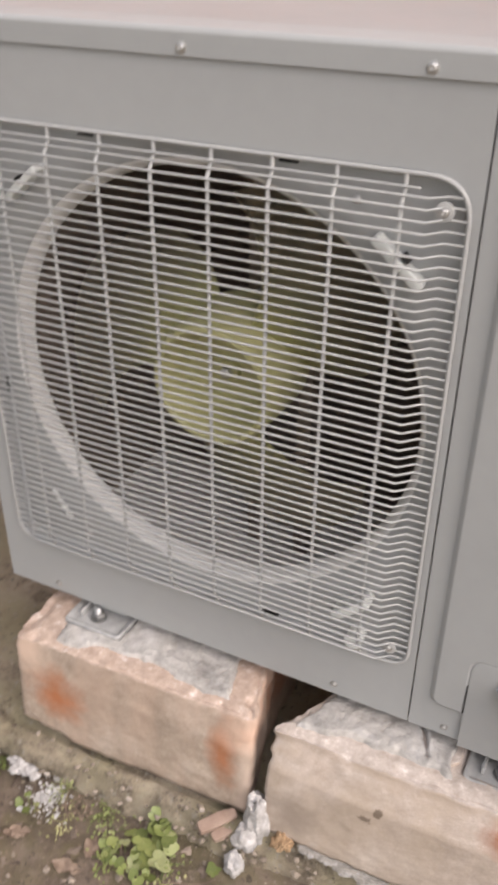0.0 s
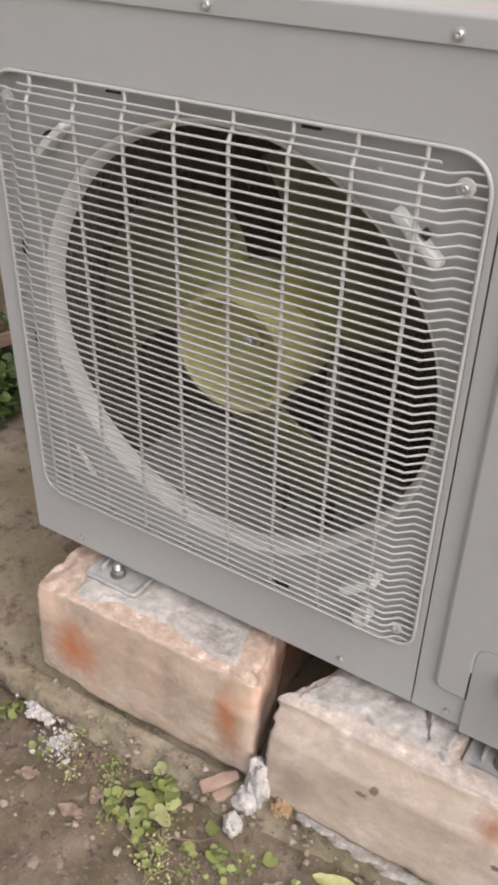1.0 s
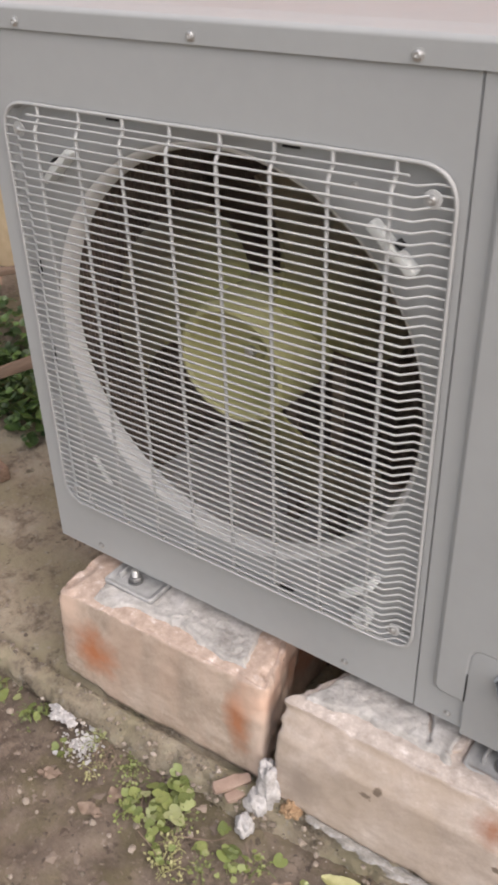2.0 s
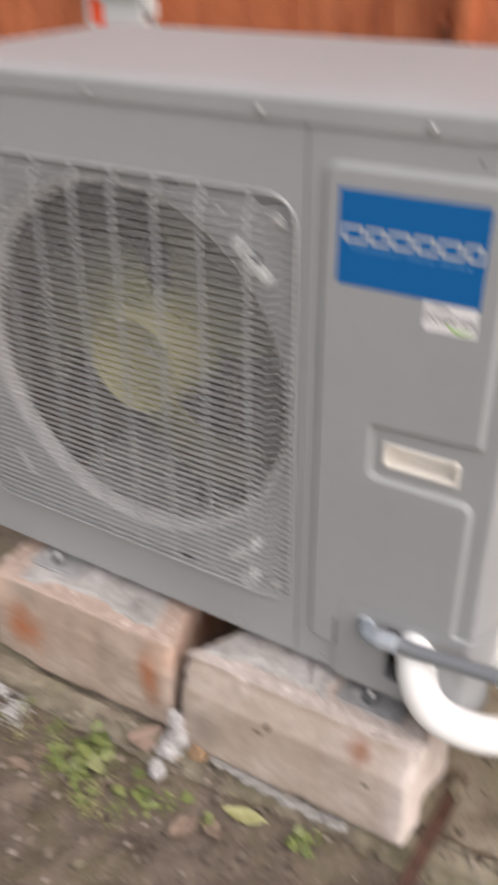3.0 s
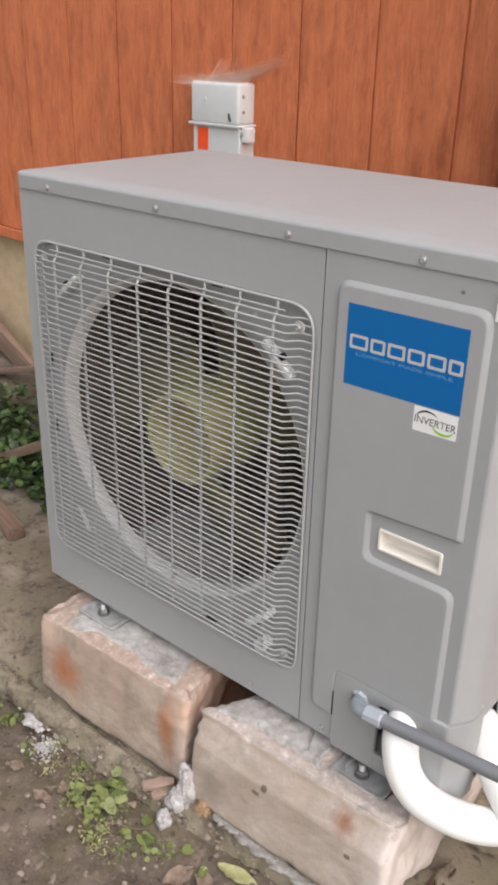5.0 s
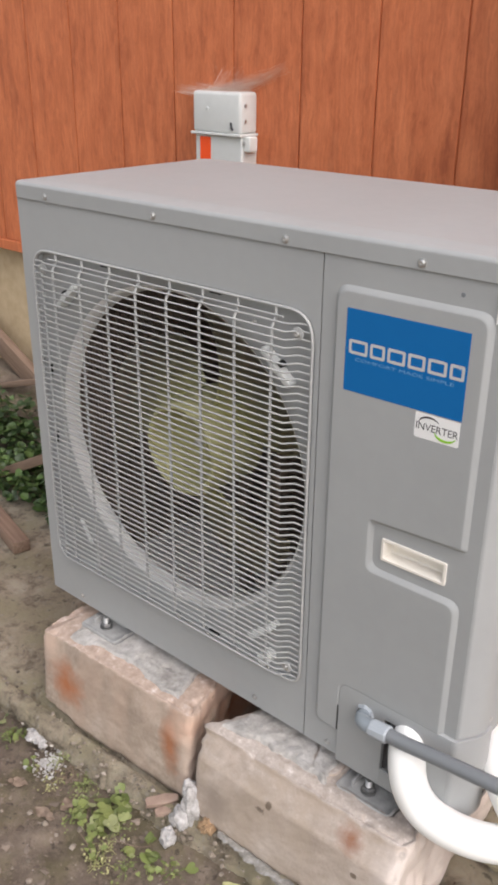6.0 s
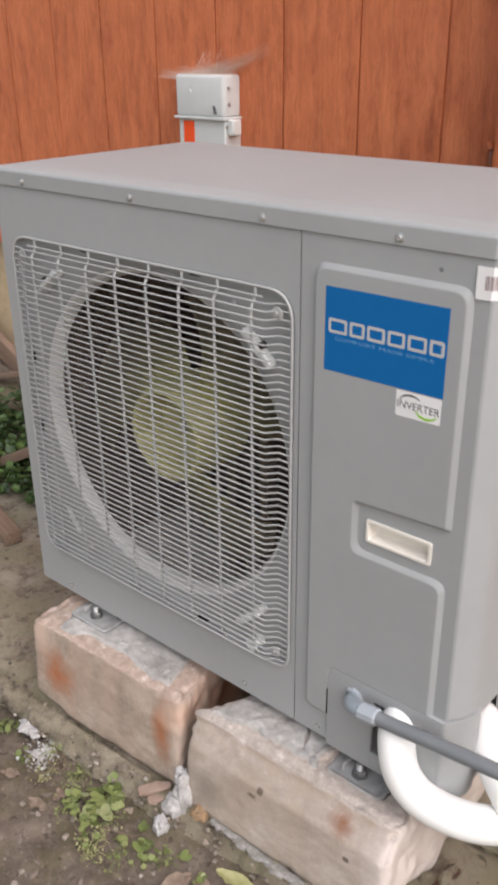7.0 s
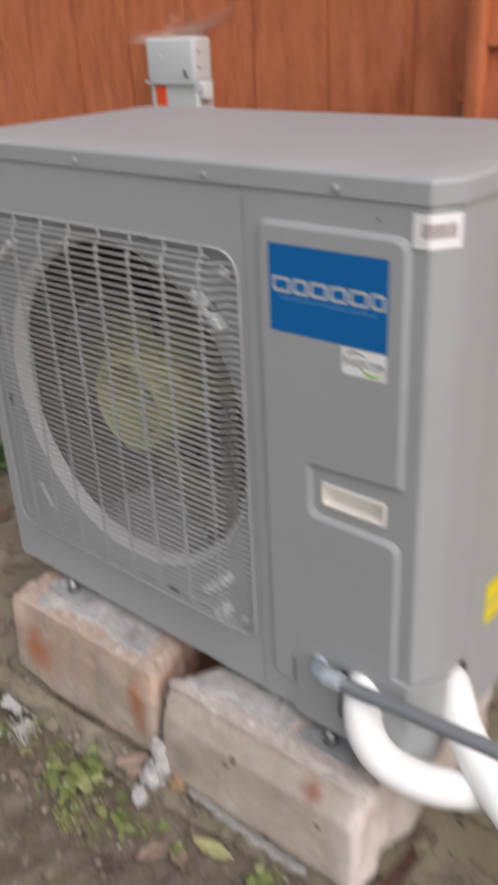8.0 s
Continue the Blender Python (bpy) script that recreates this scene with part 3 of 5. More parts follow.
def build_disconnect():
    thing = tagged(empty("disconnect_box", (-0.270, WALL_Y - 0.004, 0.0)), "grey metal electrical disconnect box on the siding with orange label", "electrical box")
    hw, d = 0.078, 0.062
    part("cover", box_bm((-hw, -d, 1.021), (hw, 0.0, 1.114), 0.0085, 4), BOX_GREY, thing)
    part("base", box_bm((-hw + 0.003, -d + 0.006, 0.86), (hw - 0.001, 0.0, 1.017), 0.004), BOX_GREY, thing)
    part("cover_lip", box_bm((-hw - 0.004, -d - 0.004, 1.016), (hw + 0.003, 0.0, 1.022), 0.0015), BOX_GREY, thing)
    part("warning_label", box_bm((-0.058, -d + 0.0046, 0.958), (-0.023, -d + 0.0056, 1.011)), ORANGE, thing, "orange warning label")
    hasp = part("hasp", box_bm((hw - 0.001, -0.05, 0.982), (hw + 0.019, -0.020, 1.017), 0.004), WHITE_CLIP, thing, "white plastic latch")
    part("latch_pin", box_bm((hw + 0.001, -0.056, 0.998), (hw + 0.006, -0.050, 1.006), 0.001), ZINC, hasp)
    bm = bmesh.new()
    lathe(bm, [(0.0045, 0), (0.0045, -0.002), (0.001, -0.0025)], (-0.028, -d, 1.076), n=12)
    part("knockout", bm, BOX_GREY, thing)
    bm = bmesh.new()
    tube(bm, [(0.048, -d, 1.046), (0.052, -d - 0.003, 1.038), (0.055, -d - 0.002, 1.030)], 0.003, 8)
    part("keeper", bm, INK, thing)
    for z in (1.03, 0.995):
        bm = bmesh.new()
        tube(bm, [(hw - 0.002, -0.045, z + 0.055), (hw + 0.003, -0.045, z + 0.055)], 0.004, 8)
        part("side_screw", bm, ZINC, thing)
    # dusty cobweb strands above the box
    web = tagged(empty("cobweb", (-0.270, WALL_Y - 0.004, 0.0)), "dusty cobweb strands over the electrical box", "cobweb")
    rng = random.Random(5)
    bm = bmesh.new()
    for k in range(760):
        a = Vector((rng.uniform(-0.075, 0.075), rng.uniform(-0.06, -0.01), 1.114))
        side = rng.choice((-1, -1, 1, 1, 0))
        far = rng.random() ** 2.2
        if side:
            b = Vector((side * (0.03 + 0.15 * far), rng.uniform(-0.035, -0.004), 1.114 + (0.046 if side > 0 else -0.012) * far + 0.022 * rng.random() ** 2))
        else:
            b = Vector((rng.gauss(0.01, 0.03), rng.uniform(-0.012, -0.004), 1.12 + 0.05 * far))
        m = (a + b) / 2 + Vector((0, 0, -rng.uniform(0.0, 0.014)))
        tube(bm, [a, a.lerp(m, 0.6), m.lerp(b, 0.4), b], 0.00010, 3, False)
    tube(bm, [(-0.045, -0.03, 1.114), (-0.03, -0.008, 1.160)], 0.0006, 5)
    tagged(part("web_strand", bm, WEB, web, smooth=0), kind="stuff")


build_disconnect()

# ---------------------------------------------------------------- condenser
XL, XS, XC, XR = -0.027, 0.608, 0.862, 0.884
YB, CH = 0.455, 0.030
Z0, ZL, ZT = 0.213, 0.977, 1.004
CX, CZ = 0.305, 0.602

unit = tagged(empty("outdoor_condenser", (0, 0, 0)), "grey powder-coated heat pump condenser with wire fan guard standing on blocks", "air conditioner")


def sheet_with_holes(x0, x1, z0, z1, holes, y, bm, thick=0.0012):
    """A sheet facing -y with rectangular holes, of real thickness."""
    xs = sorted({x0, x1, *(h[0] for h in holes), *(h[1] for h in holes)})
    zs = sorted({z0, z1, *(h[2] for h in holes), *(h[3] for h in holes)})
    grid = {}
    for a, b in zip(xs, xs[1:]):
        for c, d in zip(zs, zs[1:]):
            mx, mz = (a + b) / 2, (c + d) / 2
            if any(h[0] < mx < h[1] and h[2] < mz < h[3] for h in holes):
                continue
            q = []
            for p in ((a, c), (b, c), (b, d), (a, d)):
                if p not in grid:
                    grid[p] = bm.verts.new((p[0], y, p[1]))
                q.append(grid[p])
            bm.faces.new(q)
    ret = bmesh.ops.extrude_face_region(bm, geom=bm.faces[:])
    for v in ret["geom"]:
        if isinstance(v, bmesh.types.BMVert):
            v.co.y += thick


def build_front_panel():
    """Fan side: flat rim, rounded dish, floor with the round orifice."""
    bm = bmesh.new()
    gx0, gx1, gz0, gz1, gr = 0.004, 0.6005, 0.3035, 0.8995, 0.045
    dish = rounded([(gx0, gz0, gr), (gx1, gz0, gr), (gx1, gz1, gr), (gx0, gz1, gr)], 8)
    n = 160

    def on_outline(w, outline):
        d = Vector((math.cos(w), math.sin(w)))
        best = None
        for i in range(len(outline)):
            a, b = outline[i - 1] - Vector((CX, CZ)), outline[i] - Vector((CX, CZ))
            e = b - a
            det = d.x * -e.y + d.y * e.x
            if abs(det) < 1e-12:
                continue
            t = (a.x * -e.y + a.y * e.x) / det
            s = (d.x * a.y - d.y * a.x) / det
            if t > 0 and -1e-6 <= s <= 1 + 1e-6:
                best = t if best is None else min(best, t)
        return Vector((CX, CZ)) + d * best

    rect = [Vector(p) for p in ((XL, Z0), (XS, Z0), (XS, ZL), (XL, ZL))]
    angles = sorted([2 * math.pi * k / n for k in range(n)] + [math.atan2(p.y - CZ, p.x - CX) % (2 * math.pi) for p in rect])
    loops = []
    for outline, y in ((rect, 0.006), (rect, 0.0), (dish, 0.0), (inset(dish, 0.003), 0.003), (inset(dish, 0.005), 0.0100), (inset(dish, 0.009), 0.0125)):
        loops.append([bm.verts.new((q.x, y, q.y)) for q in (on_outline(w, outline) for w in angles)])
    # cone from the floor down to the lip of the orifice
    last = [Vector((v.co.x - CX, v.co.z - CZ)).length for v in loops[-1]]
    for r, y, slip in ((0.299, 0.0127, 0.001), (0.294, 0.0136, 0.002), (0.2790, 0.0182, 0.004), (0.2770, 0.0188, 0.005), (0.2750, 0.0205, 0.006)):
        loops.append([bm.verts.new((CX + q * math.cos(w), y, CZ + q * math.sin(w))) for w, q in ((w, min(r, far - slip)) for w, far in zip(angles, last))])
    for a, b in zip(loops, loops[1:]):
        for k in range(len(angles)):
            j = (k + 1) % len(angles)
            bm.faces.new((a[k], a[j], b[j], b[k]))
    part("front_panel", bm, GREY, unit, smooth=0.5)
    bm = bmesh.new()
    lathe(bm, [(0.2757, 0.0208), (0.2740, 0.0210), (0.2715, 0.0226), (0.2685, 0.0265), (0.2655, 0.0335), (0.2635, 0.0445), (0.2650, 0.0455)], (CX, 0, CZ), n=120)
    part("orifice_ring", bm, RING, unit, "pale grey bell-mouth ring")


build_front_panel()


def build_access_panel():
    HOLE = (0.7250, 0.8195, 0.5865, 0.6178)
    INLET = (0.688, 0.842, Z0, 0.343)
    bm = bmesh.new()
    sheet_with_holes(XS + 0.0022, XC, Z0, ZL, [HOLE, INLET], -0.0006, bm)
    panel = part("access_panel", bm, GREY, unit, smooth=0)
    # pressed raised field with the notch round the handle
    out = [(0.631, 0.262, 0.016), (0.679, 0.262, 0.001), (0.679, 0.3520, 0.020), (0.8440, 0.3520, 0.003), (0.8440, 0.5695, 0.018), (0.7105, 0.5695, 0.016), (0.7105, 0.6360, 0.010), (0.8445, 0.6420, 0.006), (0.8445, 0.9440, 0.020), (0.631, 0.9440, 0.020)]
    bm, loops = loops_of(out, ((0, -0.0004), (0.0012, -0.0014), (0.0052, -0.0062), (0.0070, -0.0070), (0.0080, -0.0070)), lambda p, h: (p.x, h, p.y), 6)
    bm.faces.new(loops[-1])
    part("raised_field", bm, GREY, panel, smooth=1.1)
    # recessed conduit entry
    low = Z0 - 0.004
    slot = [(XC - 0.002, low, 0.0006), (XC - 0.002, 0.3585, 0.001), (0.6748, 0.3585, 0.022), (0.6748, low, 0.001), (0.7535, low, 0.001), (0.7535, 0.333, 0.004), (0.812, 0.333, 0.004), (0.812, low, 0.001)]
    bm, loops = loops_of(slot, ((0, 0.0004), (0, -0.0052), (0.0006, -0.0062), (0.0010, -0.0063)), lambda p, h: (p.x, h, p.y), 5)
    bm.faces.new(loops[-1])
    part("entry_plate", bm, GREY, panel, smooth=0.4)
    part("plate_foot", box_bm((0.7530, -0.0060, low + 0.0004), (0.8125, 0.0002, 0.240), 0.001), GREY, panel)
    part("knockout_slit", box_bm((0.6736, -0.0072, 0.268), (0.6750, 0.0004, 0.314)), BLACK, panel)
    # Black sheet behind the pipe entry, painted for the dark inside.
    part("entry_dark", box_bm((0.745, 0.045, 0.22), (0.850, 0.048, 0.341)), BLACK, panel)
    # recessed handle
    x0, x1, z0, z1 = HOLE
    bm, loops = loops_of([(x0, z0, 0.003), (x1, z0, 0.003), (x1, z1, 0.003), (x0, z1, 0.003)], ((-0.0010, -0.0008), (-0.0006, -0.0032), (0.0026, -0.0034), (0.0036, -0.0010), (0.0046, 0.0150), (0.0066, 0.0165), (0.0072, 0.0165)), lambda p, h: (p.x, h, p.y), 4)
    bm.faces.new(loops[-1])
    part("handle", bm, CREAM, panel, "cream plastic recessed grip")
    return panel


panel = build_access_panel()


def build_casing():
    # chamfered corner with the side sheet, valve opening in the lower side
    def band(plan, z0, z1, thick=0.0016):
        bm = bmesh.new()
        lower = [bm.verts.new((x, y, z0)) for x, y in plan]
        upper = [bm.verts.new((x, y, z1)) for x, y in plan]
        for i in range(len(plan) - 1):
            bm.faces.new((lower[i], lower[i + 1], upper[i + 1], upper[i]))
        bm.normal_update()
        bmesh.ops.solidify(bm, geom=bm.faces[:], thickness=thick)
        return bm

    def arc_plan(points, n=6):
        """An open plan with its inner corners rounded, from (x, y, radius)."""
        closed = rounded([(*points[0][:2], 0), *points[1:-1], (*points[-1][:2], 0)], n)
        return [(p.x, p.y) for p in closed]

    lower_corner = arc_plan([(XC - 0.0022, -0.0062, 0), (XC + 0.003, -0.0050, 0.005), (XR + 0.003, CH, 0.016), (XR + 0.003, 0.056, 0)])
    part("corner_post", band(lower_corner, Z0, 0.358, 0.009), GREY, unit, smooth=0.7)
    bm = bmesh.new()
    # side below the service cover, around the valve opening
    for y0, y1, z0, z1 in ((0.056, 0.123, 0.338, 0.385), (0.056, 0.123, Z0, 0.222), (0.123, YB, Z0, 0.385)):
        add_box(bm, (XR - 0.0036, y0, z0), (XR - 0.002, y1, z1))
    part("lower_side", bm, GREY, unit, smooth=0)
    part("side_seam", box_bm((XR - 0.003, 0.1148, 0.362), (XR - 0.0022, 0.1172, ZL - 0.002)), BLACK, unit)
    # Black sheet stands for the shade within the valve opening.
    part("valve_dark", box_bm((XR - 0.05, 0.058, 0.215), (XR - 0.048, 0.16, 0.345)), BLACK, unit)
    upper = arc_plan([(XC - 0.0004, -0.0002, 0), (XC + 0.003, 0.0004, 0.003), (XR, CH, 0.014), (XR, 0.115, 0)])
    side = part("service_cover", band(upper, 0.360, ZL), GREY, unit, smooth=0.7)
    part("rear_side", band([(XR - 0.0005, 0.117), (XR - 0.0005, YB)], 0.325, ZL), GREY, unit, smooth=0)
    part("left_side", box_bm((XL, 0.0062, Z0), (XL + 0.0016, 0.060, ZL)), GREY, unit)
    # Unseen left side: sparse fins added to let daylight into the casing.
    bm = bmesh.new()
    for k in range(56):
        y = 0.062 + k * 0.0070
        add_box(bm, (XL + 0.002, y, Z0 + 0.004), (XL + 0.020, y + 0.0014, ZL - 0.002))
    for k in range(9):
        add_box(bm, (XL, 0.060, Z0 + 0.03 + k * 0.085), (XL + 0.0018, YB, Z0 + 0.036 + k * 0.085))
    tagged(part("side_coil", bm, FINS, unit, "finned coil behind a wire grille, unseen and open to daylight", smooth=0), kind="stuff")
    part("back_side", box_bm((XS + 0.012, YB - 0.0016, Z0), (XR - 0.004, YB, ZL)), GREY, unit)
    part("divider", box_bm((XS + 0.012, 0.02, Z0 + 0.01), (XS + 0.014, YB - 0.01, ZL - 0.005)), PAN, unit)
    part("base_pan", box_bm((XL + 0.002, 0.0065, Z0 - 0.006), (XR - 0.006, YB - 0.002, Z0 + 0.006), 0.002), PAN, unit)
    return side


side = build_casing()


def build_top():
    o = 0.0034
    plan = [(XL - o, -o, 0.012), (XC + 0.002, -o, 0.003), (XR + o, CH - 0.002, 0.006), (XR + o, YB + o, 0.02), (XL - o, YB + o, 0.02)]
    bm, loops = loops_of(plan, ((0.0022, ZL + 0.002), (0.0, ZL + 0.0005), (0.0, ZL + 0.0030), (0.0, ZL + 0.0200), (0.0, ZL + 0.0220), (0.0006, ZT - 0.0040), (0.0020, ZT - 0.0012), (0.0050, ZT), (0.026, ZT + 0.0006), (0.032, ZT + 0.0028), (0.038, ZT + 0.0034)), lambda p, h: (p.x, p.y, h))
    bm.faces.new(loops[-1])
    bm.faces.new(loops[0][::-1])
    top = part("top_cover", bm, GREY, unit, smooth=0.9)
    for x in (0.054, 0.306, 0.550, 0.748):
        screw(top, x, -o, 0.9855)
    # Small dark disc for a stray spot, no known part of the cover.
    bm = bmesh.new()
    rings = lathe(bm, [(0.0028, 0.0004), (0.0026, -0.0004), (0.0010, -0.0006)], (0.801, -0.0007, 0.9575), n=12)
    bm.faces.new(rings[-1])
    part("plug", bm, CONDUIT, top)
    return top


build_top()

for x, z in ((0.063, 0.229), (0.507, 0.2305), (0.655, 0.227)):
    screw(unit, x, -0.0006, z, size=0.85)
screw(side, 0.886 - 0.004, 0.055, 0.370, 90, 0.9)


def build_guard():
    guard = empty("fan_guard")
    guard.parent = unit
    tagged(guard, "pale grey coated wire guard over the fan")
    x0, x1, z0, z1 = 0.006, 0.5985, 0.3055, 0.8975
    back, front = -0.0030, -0.0150
    # rim
    bm = bmesh.new()
    rim = rounded([(x0, z0, 0.030), (x1, z0, 0.028), (x1, z1, 0.042), (x0, z1, 0.042)], 8)
    tube(bm, [(p.x, back, p.y) for p in rim] + [(rim[0].x, back, rim[0].y)], 0.0023, 8, False)
    part("rim", bm, WIRE, guard, smooth=1.2)
    # upright bars, stepped forward near both ends
    bm = bmesh.new()
    tube(bm, [(0, back, z0 + 0.001), (0, back, z0 + 0.010), (0, front + 0.0032, z0 + 0.019), (0, front + 0.0032, z1 - 0.027), (0, back, z1 - 0.0145), (0, back, z1)], 0.0023, 8)
    bar = mesh_of("upright_bar", bm, WIRE, 1.2)
    for k in range(8):
        ob = new("upright_bar", bar)
        ob.parent = guard
        ob.location = (0.0685 + 0.0669 * k, 0, 0)
    # cross wires, stepped back near both ends
    shared = {}
    count = 56
    for k in range(count):
        z = 0.8855 - 0.01037 * k + (0.0, 0.0032, 0.0040, 0.0033, 0.0026, 0.0018, 0.0009)[min(k, 6)] * (k < 7)
        deep = (back - 0.0035, -0.0095, -0.0142)[k] if k < 3 else front
        dz = min(z - z0, z1 - z)
        bend_r = 0.042 if k < 20 else 0.028
        cut = 0.0 if dz > bend_r else bend_r - math.sqrt(max(0.0, bend_r ** 2 - (bend_r - dz) ** 2))
        key = (round(cut, 3), deep)
        if key not in shared:
            a, b = x0 + cut, x1 - cut
            bm = bmesh.new()
            if k == 0:
                pts = [(x0 + 0.047, deep, 0), (x1 - 0.047, deep, 0)]
            else:
                pts = [(a, back, 0), (max(a + 0.004, x0 + 0.021), back, 0), (max(a + 0.010, x0 + 0.037), deep, 0), (min(b - 0.010, x1 - 0.037), deep, 0), (min(b - 0.004, x1 - 0.021), back, 0.0021), (b, back, 0.0021)]
            tube(bm, pts, 0.00145, 6)
            shared[key] = mesh_of("cross_wire", bm, WIRE, 1.2)
        ob = new("cross_wire", shared[key])
        ob.parent = guard
        ob.location = (0, 0, z)
    for x, z in ((0.034, 0.867), (0.5755, 0.867), (0.574, 0.331), (0.034, 0.331)):
        bm = bmesh.new()
        rings = lathe(bm, [(0.0092, 0.0), (0.0092, -0.0012), (0.007, -0.0018)], (x, -0.0045, z), n=18)
        bm.faces.new(rings[-1])
        part("washer", bm, WIRE, guard)
        screw(guard, x, -0.0062, z, size=0.9)


build_guard()


def build_clips():
    """White retaining clips on the dish floor."""
    for x, z, turn, length, wide, slot, out in ((0.090, 0.829, -41, 0.064, 0.0070, 1, -0.0060), (0.5345, 0.810, 41, 0.068, 0.0088, 1, 0.0), (0.522, 0.373, -41, 0.056, 0.0095, -1, -0.0104), (0.084, 0.378, 57, 0.052, 0.0034, 0, 0.0040)):
        clip = empty("clip")
        clip.parent = unit
        clip.matrix_basis = pose(x, 0.0020 + out, z, 0, turn, 0)
        tagged(clip, "white plastic retaining clip")
        h = length / 2
        bm = box_bm((-h, -0.004, -wide), (h, 0.0115 - out if slot else 0.003, wide), 0.0034 if slot else 0.002, 3)
        for v in bm.verts:
            v.co.z *= 1 - 0.45 * (abs(v.co.x) / h) ** 3
        part("strap", bm, WHITE_CLIP, clip)
        if slot > 0:
            part("buckle", box_bm((-0.010, -0.0062, -0.0046), (0.007, -0.0035, 0.0046), 0.0014), WHITE_CLIP, clip)
            part("slot", box_bm((-0.003, -0.0042, wide - 0.0006), (0.007, 0.0112, wide + 0.0016), 0.0005), BLACK, clip)
        elif slot < 0:
            part("slot", box_bm((-0.006, -0.0046, -wide - 0.0004), (0.0, -0.0030, -wide + 0.0022), 0.0004), BLACK, clip)
    bm = bmesh.new()
    rings = lathe(bm, [(0.0110, 0.017), (0.0110, -0.006), (0.0088, -0.007)], (0.529, -0.004, 0.323), n=24)
    bm.faces.new(rings[-1])
    part("drain_plug", bm, WHITE_CLIP, unit, "round pale plastic plug")
    for x, z in ((0.486, 0.862), (0.122, 0.335)):
        screw(unit, x, 0.0123, z, size=0.8)
    for x, z, w, h in ((0.414, 0.8905, 0.020, 0.004), (0.175, 0.8905, 0.018, 0.004)):
        part("slot", box_bm((x - w / 2, 0.0098, z - h / 2), (x + w / 2, 0.0160, z + h / 2)), BLACK, unit)
    part("slot", box_bm((0.399, 0.0040, 0.3076), (0.421, 0.0120, 0.3106)), BLACK, unit)
    for z in (0.68, 0.55):
        part("slot", box_bm((0.0108, 0.0090, z - 0.010), (0.0140, 0.0160, z + 0.010)), BLACK, unit)


build_clips()


def build_fan():
    fan = empty("fan", (CX, 0.0, CZ))
    fan.parent = unit
    tagged(fan, "pale yellow-green three-bladed plastic fan")
    bm = bmesh.new()
    rings = lathe(bm, [(0.085, 0.150), (0.084, 0.060), (0.082, 0.046), (0.078, 0.039), (0.073, 0.037), (0.069, 0.041), (0.063, 0.066), (0.054, 0.088), (0.034, 0.096), (0.016, 0.096), (0.014, 0.088), (0.008, 0.088)], (0, 0, 0), n=40)
    bm.faces.new(rings[-1])
    part("hub", bm, FAN, fan)
    bm = bmesh.new()
    rings = lathe(bm, [(0.008, 0.088), (0.008, 0.080), (0.004, 0.078)], (0, 0, 0), n=6)
    bm.faces.new(rings[-1])
    part("shaft_nut", bm, ZINC, fan)
    bm = bmesh.new()
    nr, na = 12, 12
    verts = []
    for i in range(nr + 1):
        r = 0.076 + (0.250 - 0.076) * i / nr
        s = i / nr
        lead = radians(20 + 26 * s ** 1.4)
        span = radians(62 + 10 * math.sin(math.pi * s))
        row = []
        for j in range(na + 1):
            t = j / na
            w = lead - span * t
            edge = 1 - 0.10 * (abs(2 * t - 1) ** 4) * s
            y = 0.080 + 0.066 * t + 0.012 * s - 0.014 * math.sin(math.pi * t)
            row.append(bm.verts.new((r * edge * math.cos(w), y, r * edge * math.sin(w))))
        verts.append(row)
    edge_line = [row[0].co.copy() for row in verts]
    for i in range(nr):
        for j in range(na):
            bm.faces.new((verts[i][j], verts[i + 1][j], verts[i + 1][j + 1], verts[i][j + 1]))
    bmesh.ops.recalc_face_normals(bm, faces=bm.faces)
    bmesh.ops.solidify(bm, geom=bm.faces[:], thickness=0.003)
    blade = mesh_of("blade", bm, BLADE, 0.8)
    bm = bmesh.new()
    tube(bm, edge_line, 0.0026, 8)
    rib = mesh_of("leading_edge", bm, BLADE, 1.2)
    for k in range(3):
        ob = new("blade", blade)
        ob.parent = fan
        ob.matrix_basis = pose(0, 0, 0, 0, -(42 + 120 * k), 0)
        new("leading_edge", rib).parent = ob
    # motor and its strut behind
    bm = bmesh.new()
    rings = lathe(bm, [(0.055, 0.16), (0.060, 0.165), (0.060, 0.25), (0.05, 0.255)], (CX, 0, CZ), n=28)
    bm.faces.new(rings[-1])
    bm.faces.new(rings[0][::-1])
    part("motor", bm, FITTING, unit, "grey fan motor")
    for dx in (-0.045, 0.035):
        part("motor_strut", box_bm((CX + dx, 0.235, Z0 + 0.004), (CX + dx + 0.022, 0.262, ZL - 0.004), 0.003), FINS, unit)
    bm = bmesh.new()
    for k in range(17):
        z = Z0 + 0.04 + k * 0.043
        add_box(bm, (XL + 0.006, 0.408, z), (XS + 0.01, 0.416, z + 0.008))
    for k in range(150):
        x = XL + 0.010 + k * 0.00413
        add_box(bm, (x, 0.402, Z0 + 0.012), (x + 0.0016, 0.422, ZL - 0.008))
    tagged(part("coil", bm, FINS, unit, "dark finned coil inside the casing", smooth=0), kind="stuff")


build_fan()


